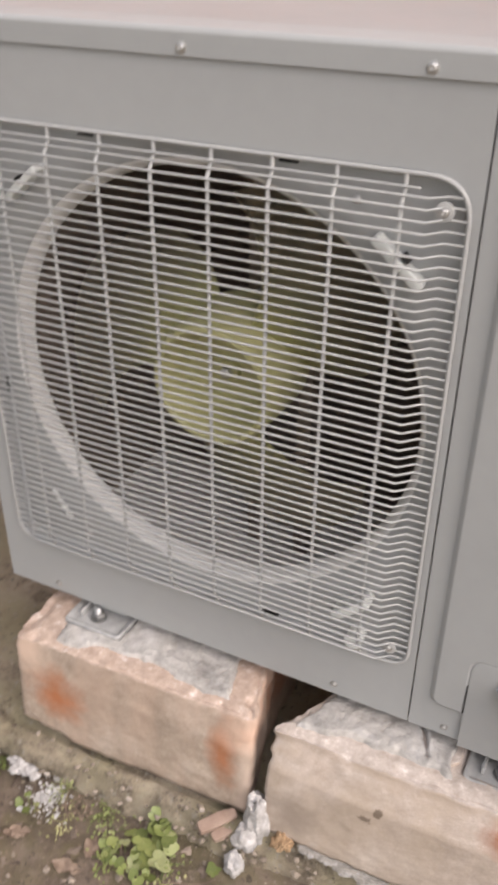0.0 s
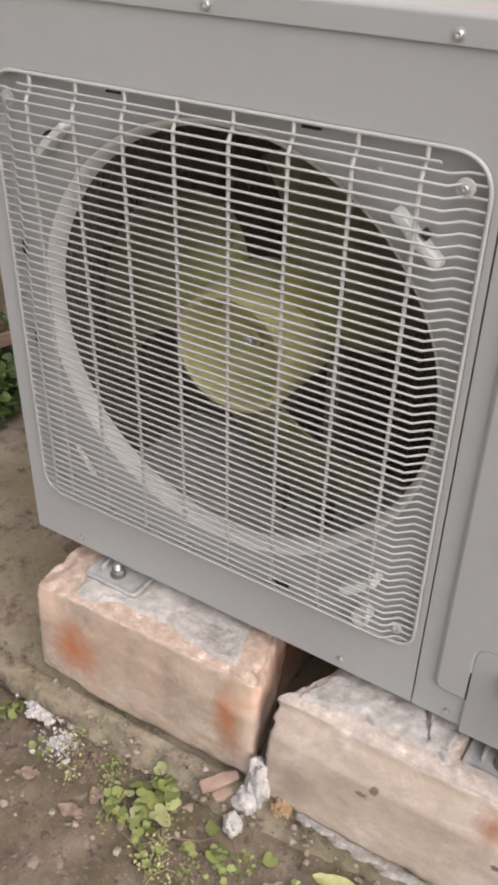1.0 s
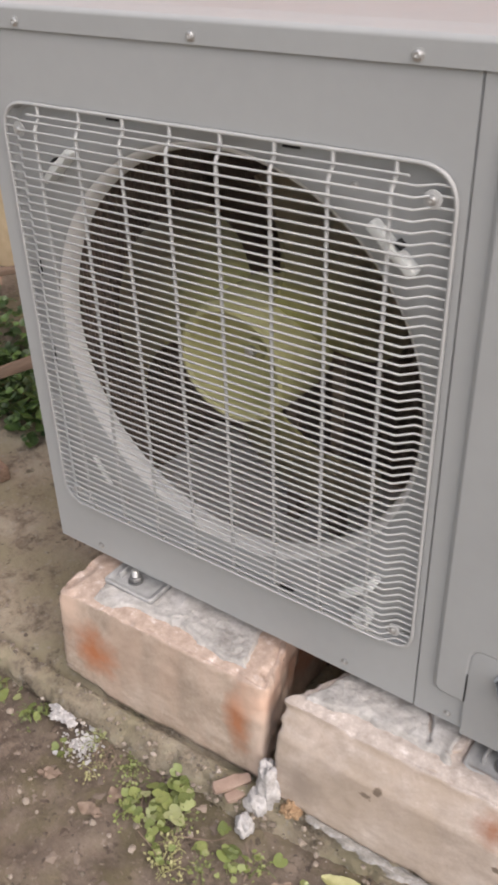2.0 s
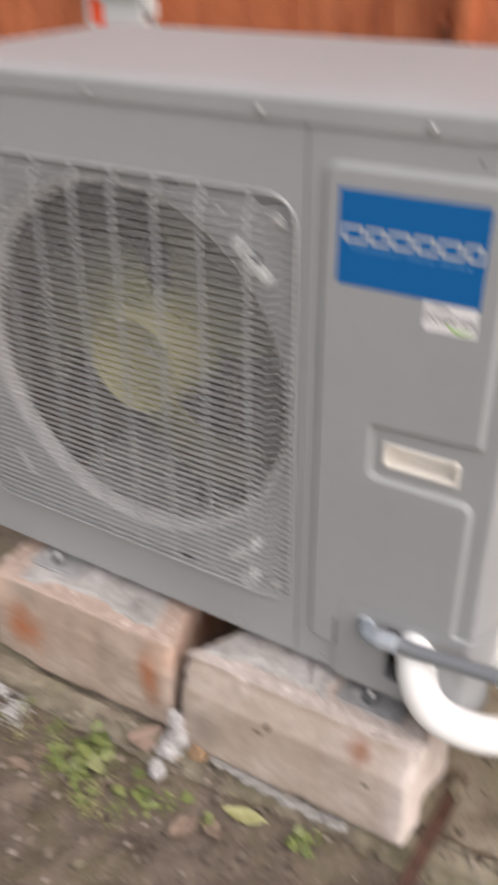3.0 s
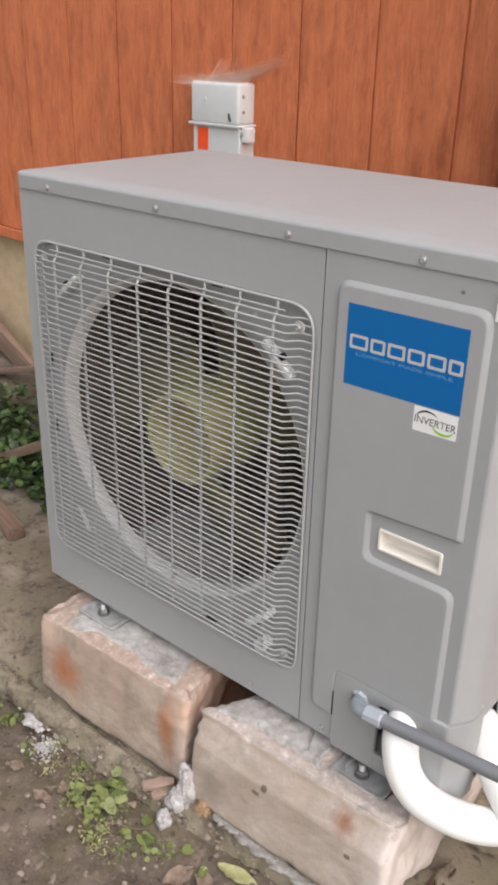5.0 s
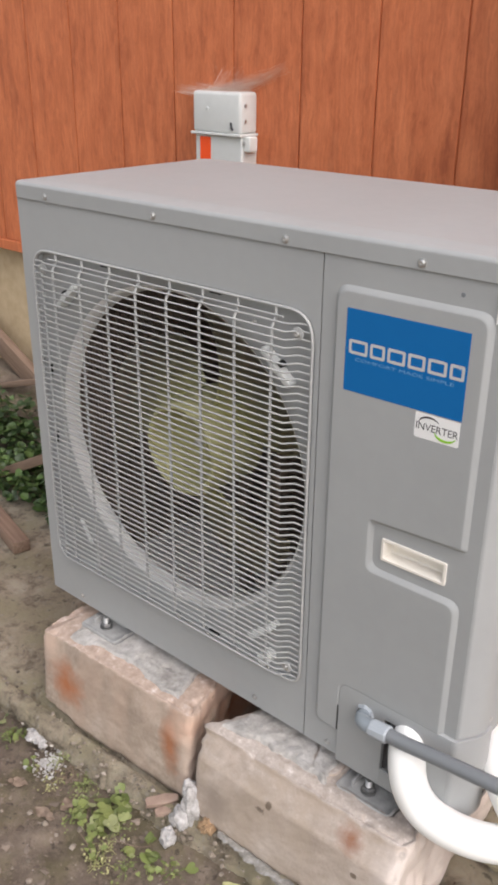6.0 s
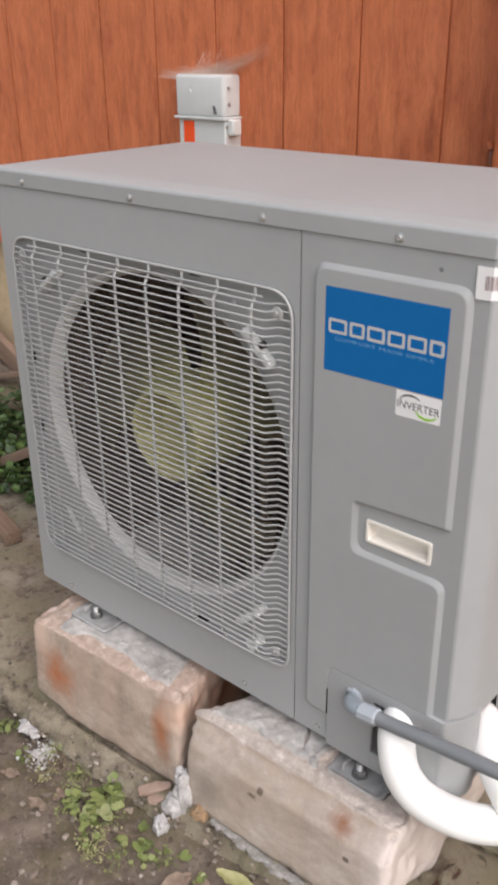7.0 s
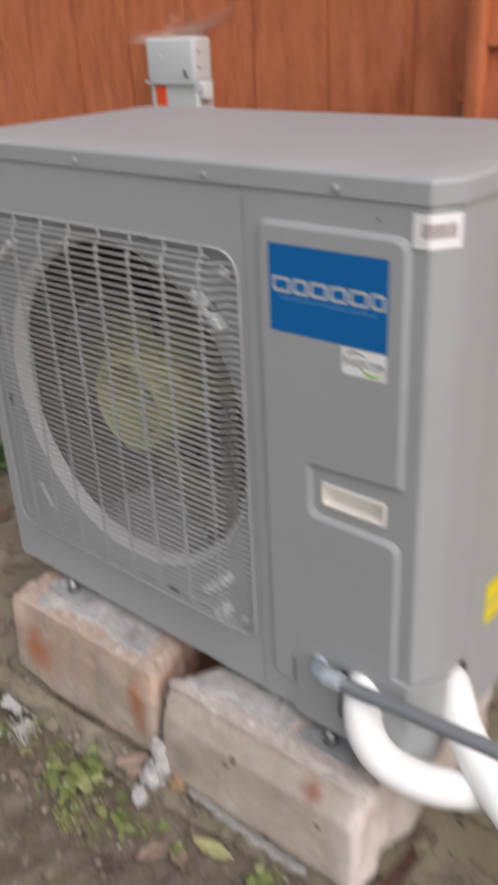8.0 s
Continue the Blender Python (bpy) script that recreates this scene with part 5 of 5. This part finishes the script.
def build_shard(at, size, turn, tilt, material, name, label):
    bm = box_bm((-size[0], -size[1], -size[2]), size, 0.0012, 1)
    bmesh.ops.subdivide_edges(bm, edges=[e for e in bm.edges if e.calc_length() > 0.006], cuts=2, use_grid_fill=True)
    for v in bm.verts:
        taper = 1 - 0.35 * max(0.0, v.co.x / size[0]) - 0.15 * max(0.0, -v.co.x / size[0])
        v.co.y *= taper
        v.co += 0.0035 * noise.noise_vector(v.co * 40 + Vector(at) * 9) + 0.0018 * noise.noise_vector(v.co * 110 + Vector(at) * 5)
    ob = new(name, mesh_of(name, bm, material, 0.22))
    ob.matrix_basis = pose(*at, tilt, 0, turn)
    tagged(ob, label, "rubble")


for _x, _z, _w in ((0.520, -0.003, 0.014), (0.545, -0.004, 0.016), (0.575, -0.008, 0.024), (0.612, -0.010, 0.026), (0.650, -0.014, 0.030), (0.690, -0.016, 0.022), (0.728, -0.012, 0.018)):
    lump("mortar_lump", (_x, -0.088 + 0.020 * (_x - 0.53), _z), (_w, 0.0075, 0.0026), 60 + 90 * _x, LIMY, "flat whitish mortar crust under a block's edge", "mortar", 5, 0.75, 0.8, tilt=36)
lump("clay_chunk", (0.481, -0.092, -0.006), (0.013, 0.011, 0.013), 4, ORANGE_CLAY, "small dull orange clay chunk under a block corner", "rubble", 15, 0.6, 0.6)
build_shard((0.388, -0.108, 0.003), (0.028, 0.010, 0.0048), 54, 14, CLAY, "brick_shard", "thin pinkish brick shard under a block corner")
build_shard((0.402, -0.112, -0.009), (0.020, 0.008, 0.0045), 58, 8, CLAY, "brick_shard", "small pinkish brick shard under another")
build_shard((0.676, 0.004, 0.184), (0.0085, 0.024, 0.0065), -4, 4, BLOCK_B, "masonry_shim", "tan masonry shim beside the mounting foot")


def build_rust_bar():
    thing = tagged(empty("steel_angle", (0.8625, -0.06, 0.003)), "rusty steel angle bar lying beside the block", "steel bar")
    bm = bmesh.new()
    prof = [(-0.0105, 0.0), (0.0105, 0.0), (0.0105, 0.009), (0.0085, 0.009), (0.0085, 0.003), (-0.0105, 0.003)]
    a = [bm.verts.new((x, -0.16, z)) for x, z in prof]
    b = [bm.verts.new((x, 0.142, z)) for x, z in prof]
    for i in range(6):
        j = (i + 1) % 6
        bm.faces.new((a[i], a[j], b[j], b[i]))
    for e in (a, b):
        bm.faces.new((e[0], e[1], e[4], e[5]))
        bm.faces.new((e[1], e[2], e[3], e[4]))
    part("bar", bm, RUST, thing, smooth=0)
    thing.rotation_euler = (0, 0, radians(-1.5))


build_rust_bar()


# ---------------------------------------------------------------- lumber and ivy behind
def plank(name, a, b, w, h, label, roll=0):
    a, b = Vector(a), Vector(b)
    ln = (b - a).length
    bm = box_bm((0, -w / 2, -h / 2), (ln, w / 2, h / 2), 0.004, 2)
    for v in bm.verts:
        v.co += 0.0015 * noise.noise_vector(v.co * 12)
    ob = new(name, mesh_of(name, bm, LUMBER, 0.6))
    q = (b - a).to_track_quat("X", "Z").to_matrix().to_4x4()
    ob.matrix_basis = Matrix.Translation(a) @ q @ pose(0, 0, 0, roll, 0, 0)
    return tagged(ob, label, "lumber", group="lumber pile")


plank("lumber", (-0.485, 0.222, 0.018), (-1.45, 0.48, 0.020), 0.046, 0.036, "weathered reddish wood stake lying on the concrete")
plank("lumber", (-0.895, 0.42, 0.020), (-0.032, 0.42, 0.470), 0.026, 0.028, "thin weathered stick leaning against the unit over ivy")
plank("lumber", (-1.60, 0.72, 0.03), (-0.62, 0.70, 0.34), 0.022, 0.020, "thin weathered stick near the foundation")
plank("lumber", (-1.78, 0.815, 0.43), (-0.98, 0.765, 0.085), 0.030, 0.075, "pale weathered board leaning along the foundation")


def bank_height(x, y):
    """Dirt heaped against the foundation beside the unit."""
    t = min(1.0, max(0.0, (y - 0.52) / 0.28)) * min(1.0, max(0.0, (-0.40 - x) / 0.15))
    return 0.17 * t * t * (3 - 2 * t) + t * (0.02 * wob(x, y, 9, 3) + 0.010 * wob(x, y, 30, 5)) - 0.004


def build_bank():
    xs, ys = list(np.arange(-2.6, -0.38, 0.02)), list(np.arange(0.50, 0.846, 0.0115))
    verts = [(x, y, bank_height(x, y)) for y in ys for x in xs]
    w = len(xs)
    faces = [(j * w + i, j * w + i + 1, (j + 1) * w + i + 1, (j + 1) * w + i) for j in range(len(ys) - 1) for i in range(w - 1)]
    me = bpy.data.meshes.new("soil_bank")
    me.from_pydata(verts, [], faces)
    me.materials.append(SOIL)
    for p in me.polygons:
        p.use_smooth = True
    tagged(new("soil_bank", me), "brown dirt heaped against the foundation", "ground", kind="structure")


build_bank()


def build_ivy():
    rng = random.Random(11)
    verts, faces = [], []
    shape = [(0, 0), (0.45, 0.12), (0.55, 0.5), (0.28, 0.85), (0, 1.0), (-0.28, 0.85), (-0.55, 0.5), (-0.45, 0.12)]
    for k in range(5200):
        x = rng.uniform(-1.7, -0.52)
        y = rng.uniform(0.33, 0.80)
        if y < 0.37 + 0.08 * wob(x, 0, 5, 3) or y > 0.66 + 0.06 * wob(x, 1, 6, 3):
            continue
        top = 0.05 + 0.10 * max(0, wob(x, y, 4, 8) + 0.35)
        z = rng.uniform(0.004, top) + max(0.0, bank_height(x, y))
        s = rng.uniform(0.012, 0.030)
        m = Matrix.Translation((x, y, z)) @ Euler((rng.uniform(-0.7, 0.9), rng.uniform(-0.6, 0.6), rng.uniform(0, 6.28))).to_matrix().to_4x4()
        base = len(verts)
        verts.append(tuple(m @ Vector((0, s * 0.45, -s * 0.10))))
        for u, v in shape:
            verts.append(tuple(m @ Vector((u * s, v * s, 0.06 * s * abs(u)))))
        for i in range(8):
            faces.append((base, base + 1 + i, base + 1 + (i + 1) % 8))
    me = bpy.data.meshes.new("ivy")
    me.from_pydata(verts, [], faces)
    me.materials.append(IVY)
    tagged(new("ivy", me), "dark green ground ivy beside the foundation", "ivy", kind="stuff")


build_ivy()


# ---------------------------------------------------------------- weeds, leaves, pebbles
def round_leaf_mesh(seed):
    rng = random.Random(seed)
    bm = bmesh.new()
    c = bm.verts.new((0, 0, -0.12))
    ring1, ring2 = [], []
    n = 14
    for k in range(n):
        w = 2 * math.pi * k / n + math.pi / 2
        notch = 0.45 if k == 0 else (0.86 if k in (1, n - 1) else 1.0)
        r = notch * (1 + 0.07 * math.sin(3 * w + seed) + rng.uniform(-0.04, 0.04))
        ring1.append(bm.verts.new((0.55 * r * math.cos(w), 0.55 * r * math.sin(w), -0.04 + 0.03 * math.sin(2 * w))))
        ring2.append(bm.verts.new((r * math.cos(w), r * math.sin(w), 0.05 * math.sin(3 * w + seed))))
    for k in range(n):
        j = (k + 1) % n
        bm.faces.new((c, ring1[k], ring1[j]))
        bm.faces.new((ring1[k], ring2[k], ring2[j], ring1[j]))
    return mesh_of("leaf", bm, LEAF, 0.9)


ROUND_LEAVES = [round_leaf_mesh(s) for s in range(4)]


def weed(x, y, n, spread, size, seed, label):
    rng = random.Random(seed)
    z0 = soil_height(x, y)
    thing = tagged(empty("weed", (x, y, z0)), label, "weed", group="weeds along the slab")
    for k in range(n):
        a, r = rng.uniform(0, 6.28), spread * math.sqrt(rng.random())
        s = size * rng.uniform(0.40, 1.12)
        h = rng.uniform(0.006, 0.022)
        lx, ly = r * math.cos(a), r * math.sin(a) * 0.8
        lz = soil_height(x + lx, y + ly) - z0 + h
        leaf = new("leaf", ROUND_LEAVES[rng.randrange(4)])
        leaf.parent = thing
        leaf.matrix_basis = pose(lx, ly, lz, rng.uniform(-5, 35), rng.uniform(-22, 22), rng.uniform(0, 360)) @ Matrix.Scale(s, 4)
        bm = bmesh.new()
        tube(bm, [(lx * 0.55, ly * 0.55, -0.004), (lx * 0.85, ly * 0.85, lz * 0.6), (lx, ly, lz - 0.05 * s)], 0.0007, 4, False)
        part("stem", bm, LEAF, thing)


GREEN_WEED = "small low weed with round green leaves on damp soil"
weed(0.300, -0.150, 20, 0.034, 0.0138, 1, "tuft of bright green round-leaved weed beside the slab")
weed(0.278, -0.182, 18, 0.036, 0.0115, 2, GREEN_WEED)
weed(0.325, -0.165, 9, 0.026, 0.0125, 3, GREEN_WEED)
weed(0.305, -0.205, 10, 0.028, 0.0085, 15, GREEN_WEED)
weed(0.400, -0.154, 4, 0.014, 0.0110, 4, GREEN_WEED)
weed(0.436, -0.180, 3, 0.010, 0.0135, 5, GREEN_WEED)
weed(0.496, -0.142, 1, 0.002, 0.0145, 6, "single round green leaf on damp soil")
weed(0.395, -0.195, 4, 0.012, 0.0125, 7, GREEN_WEED)
weed(0.458, -0.172, 7, 0.020, 0.0075, 8, GREEN_WEED)
weed(0.450, -0.205, 6, 0.022, 0.0065, 16, GREEN_WEED)
weed(0.022, -0.172, 8, 0.024, 0.0095, 9, GREEN_WEED)
weed(-0.060, -0.150, 8, 0.03, 0.010, 10, GREEN_WEED)
weed(0.685, -0.128, 10, 0.020, 0.0095, 13, "green weed tuft at the foot of the block")
weed(0.352, -0.232, 8, 0.022, 0.0065, 14, GREEN_WEED)
weed(0.110, -0.185, 5, 0.020, 0.0065, 17, GREEN_WEED)
weed(0.540, -0.165, 5, 0.018, 0.0070, 18, GREEN_WEED)


def sprig(x, y, n, seed, label, material):
    rng = random.Random(seed)
    z0 = soil_height(x, y)
    thing = tagged(empty("sprig", (x, y, z0)), label, "weed", group="weeds along the slab")
    bm = bmesh.new()
    for k in range(n):
        a, s = rng.uniform(0, 6.28), rng.uniform(0.004, 0.008)
        p = Vector((rng.gauss(0, 0.013), rng.gauss(0, 0.016), rng.uniform(0.003, 0.014)))
        m = Matrix.Translation(p) @ Euler((rng.uniform(-0.5, 0.8), rng.uniform(-0.5, 0.5), a)).to_matrix().to_4x4()
        q = [bm.verts.new(m @ Vector(c) * 1.0) for c in ((0, 0, 0), (0.35 * s, 0.5 * s, 0.1 * s), (0, s, 0), (-0.35 * s, 0.5 * s, 0.1 * s))]
        bm.faces.new(q)
    tagged(part("foliage", bm, material, thing, smooth=0), kind="stuff")
    bm = bmesh.new()
    for k in range(6):
        a = rng.uniform(0, 6.28)
        tube(bm, [(0, 0, 0), (0.012 * math.cos(a), 0.012 * math.sin(a), 0.01), (0.024 * math.cos(a), 0.024 * math.sin(a), 0.004)], 0.0006, 4, False)
    tagged(part("stalk", bm, material, thing), kind="stuff")


sprig(0.355, -0.213, 60, 31, "yellow-green feathery weed sprig on damp soil", YELLOW_LEAF)
sprig(0.375, -0.240, 40, 32, "yellow-green feathery weed sprig on damp soil", YELLOW_LEAF)
sprig(0.175, -0.155, 40, 33, "dry grassy weed sprig beside the slab edge", DEAD)
for _x, _y, _n in ((0.005, -0.158, 34), (0.035, -0.150, 26), (0.140, -0.142, 34), (0.212, -0.150, 40), (0.245, -0.158, 40), (0.262, -0.206, 30), (0.410, -0.215, 34), (0.345, -0.175, 30), (0.480, -0.165, 26), (0.700, -0.112, 30)):
    sprig(_x, _y, _n, 300 + int(900 * _x), "small feathery green weed sprig on damp soil", LEAF)
sprig(0.165, -0.180, 30, 34, "dry grassy weed sprig beside the slab edge", YELLOW_LEAF)


def runner(points, label):
    """A thin dry stalk lying over the soil."""
    o = Vector((*points[0], soil_height(*points[0])))
    thing = tagged(empty("dry_stalk", o), label, "stalk", group="dry stalks")
    pts = [Vector((x, y, soil_height(x, y) + 0.004 + 0.006 * math.sin(math.pi * i / (len(points) - 1)))) - o for i, (x, y) in enumerate(points)]
    bm = bmesh.new()
    tube(bm, smooth_path(pts, 6), 0.0009, 5)
    part("stalk", bm, DEAD, thing, smooth=1.2)


DRY = "thin dry brown weed stalk lying on damp soil"
runner([(0.318, -0.170), (0.345, -0.186), (0.352, -0.205), (0.335, -0.222)], DRY)
runner([(0.330, -0.205), (0.362, -0.196), (0.398, -0.176), (0.412, -0.160)], DRY)
runner([(0.262, -0.168), (0.285, -0.196), (0.322, -0.205)], DRY)
runner([(0.300, -0.222), (0.345, -0.236), (0.372, -0.262)], DRY)
runner([(0.150, -0.138), (0.158, -0.158), (0.170, -0.172)], DRY)
runner([(0.168, -0.136), (0.190, -0.150), (0.186, -0.172)], DRY)
runner([(0.440, -0.150), (0.462, -0.170), (0.470, -0.196)], DRY)


def flat_leaf(x, y, length, width, turn, material, seed, label):
    bm = bmesh.new()
    n = 9
    rows = []
    for i in range(n + 1):
        t = i / n
        w = width * math.sin(math.pi * min(1.0, t * 0.92 + 0.05)) * (1 + 0.45 * noise.noise(Vector((t * 7, seed, 0))))
        row = []
        for u in (-1, -0.5, 0, 0.5, 1):
            z = 0.10 * width * abs(u) + 0.007 * noise.noise(Vector((t * 4, u * 2, seed)))
            ragged = 1 + (0.30 * noise.noise(Vector((t * 11, u * 5, seed + 9))) if abs(u) == 1 else 0)
            row.append(bm.verts.new((length * (t - 0.5), u * w / 2 * ragged, z)))
        rows.append(row)
    for a, b in zip(rows, rows[1:]):
        for k in range(4):
            bm.faces.new((a[k], b[k], b[k + 1], a[k + 1]))
    ob = new("fallen_leaf", mesh_of("fallen_leaf", bm, material, 0.9))
    ob.matrix_basis = pose(x, y, soil_height(x, y) + 0.006, 6, 4, turn)
    tagged(ob, label, "leaf", group="fallen leaves")


flat_leaf(0.595, -0.128, 0.075, 0.026, 12, YELLOW_LEAF, 1, "fallen yellow-green pointed leaf on damp soil")
flat_leaf(0.520, -0.190, 0.060, 0.034, 75, DEAD, 2, "curled brown dead leaf on damp soil")
flat_leaf(0.560, -0.170, 0.050, 0.026, 150, DEAD, 3, "curled brown dead leaf on damp soil")
flat_leaf(0.120, -0.225, 0.040, 0.020, 30, DEAD, 4, "curled brown dead leaf on damp soil")
flat_leaf(0.230, -0.195, 0.036, 0.022, 100, DEAD, 5, "curled brown dead leaf on damp soil")
flat_leaf(0.215, -0.235, 0.045, 0.020, 10, DEAD, 6, "curled brown dead leaf on damp soil")


def build_pebbles():
    """Loose crumbs of stone and mortar over soil and slab edge."""
    rng = random.Random(21)
    t = (1 + 5 ** 0.5) / 2
    ico = [Vector(v).normalized() for v in ((-1, t, 0), (1, t, 0), (-1, -t, 0), (1, -t, 0), (0, -1, t), (0, 1, t), (0, -1, -t), (0, 1, -t), (t, 0, -1), (t, 0, 1), (-t, 0, -1), (-t, 0, 1))]
    tri = [(0, 11, 5), (0, 5, 1), (0, 1, 7), (0, 7, 10), (0, 10, 11), (1, 5, 9), (5, 11, 4), (11, 10, 2), (10, 7, 6), (7, 1, 8), (3, 9, 4), (3, 4, 2), (3, 2, 6), (3, 6, 8), (3, 8, 9), (4, 9, 5), (2, 4, 11), (6, 2, 10), (8, 6, 7), (9, 8, 1)]
    verts, faces = [], []
    for k in range(1700):
        x, y = rng.uniform(-0.35, 1.15), rng.uniform(-0.52, 0.0)
        if k >= 1100:
            x = rng.uniform(-0.15, 0.9)
            y = rng.uniform(-0.142, -0.098) + edge_shift(x)
        if -0.098 < y and 0.0 < x < 0.86:
            continue
        if k < 1100 and wob(x, y, 9, 14) < rng.uniform(-0.5, 0.3):
            continue
        s = (0.0012 + 0.0055 * rng.random() ** 3.5) * (0.68 if k >= 1100 else 0.9)
        z = (soil_height(x, y) if y < -0.145 + edge_shift(x) else max(soil_height(x, y), min(0.0, 1.1 * (y - edge_shift(x) + 0.108)))) + s * 0.3
        rot = Euler((rng.uniform(0, 6), rng.uniform(0, 6), rng.uniform(0, 6))).to_matrix()
        base = len(verts)
        for v in ico:
            q = rot @ (v * (1 + rng.uniform(-0.3, 0.3)))
            verts.append((x + q.x * s * 1.2, y + q.y * s, z + q.z * s * 0.7))
        faces += [tuple(base + i for i in f) for f in tri]
    me = bpy.data.meshes.new("pebbles")
    me.from_pydata(verts, [], faces)
    me.materials.append(PEBBLE)
    tagged(new("pebbles", me), "loose crumbs of stone and mortar on soil", "gravel", kind="stuff")


build_pebbles()


def build_litter():
    """Pale flat flakes of bark and dead leaf on the soil."""
    rng = random.Random(77)
    verts, faces = [], []
    for k in range(950):
        x, y = rng.uniform(-0.30, 1.05), rng.uniform(-0.50, -0.135)
        if wob(x, y, 7, 30) < rng.uniform(-0.35, 0.35):
            continue
        s = 0.0022 + 0.010 * rng.random() ** 3.0
        m = Matrix.Translation((x, y, soil_height(x, y) + 0.002)) @ Euler((rng.uniform(-0.3, 0.3), rng.uniform(-0.3, 0.3), rng.uniform(0, 6.28))).to_matrix().to_4x4()
        n = rng.randint(7, 12)
        ring = [(s * rng.uniform(0.35, 1.25) * math.cos(2 * math.pi * i / n), 0.7 * s * rng.uniform(0.35, 1.25) * math.sin(2 * math.pi * i / n)) for i in range(n)]
        base = len(verts)
        verts.append(tuple(m @ Vector((0, 0, 0.12 * s))))
        verts += [tuple(m @ Vector((u, v, -0.05 * s))) for u, v in ring]
        faces += [(base, base + 1 + i, base + 1 + (i + 1) % n) for i in range(n)]
    me = bpy.data.meshes.new("leaf_litter")
    me.from_pydata(verts, [], faces)
    me.materials.append(LITTER)
    tagged(new("leaf_litter", me), "pale flakes of bark and dead leaf on damp soil", "litter", kind="stuff")


build_litter()
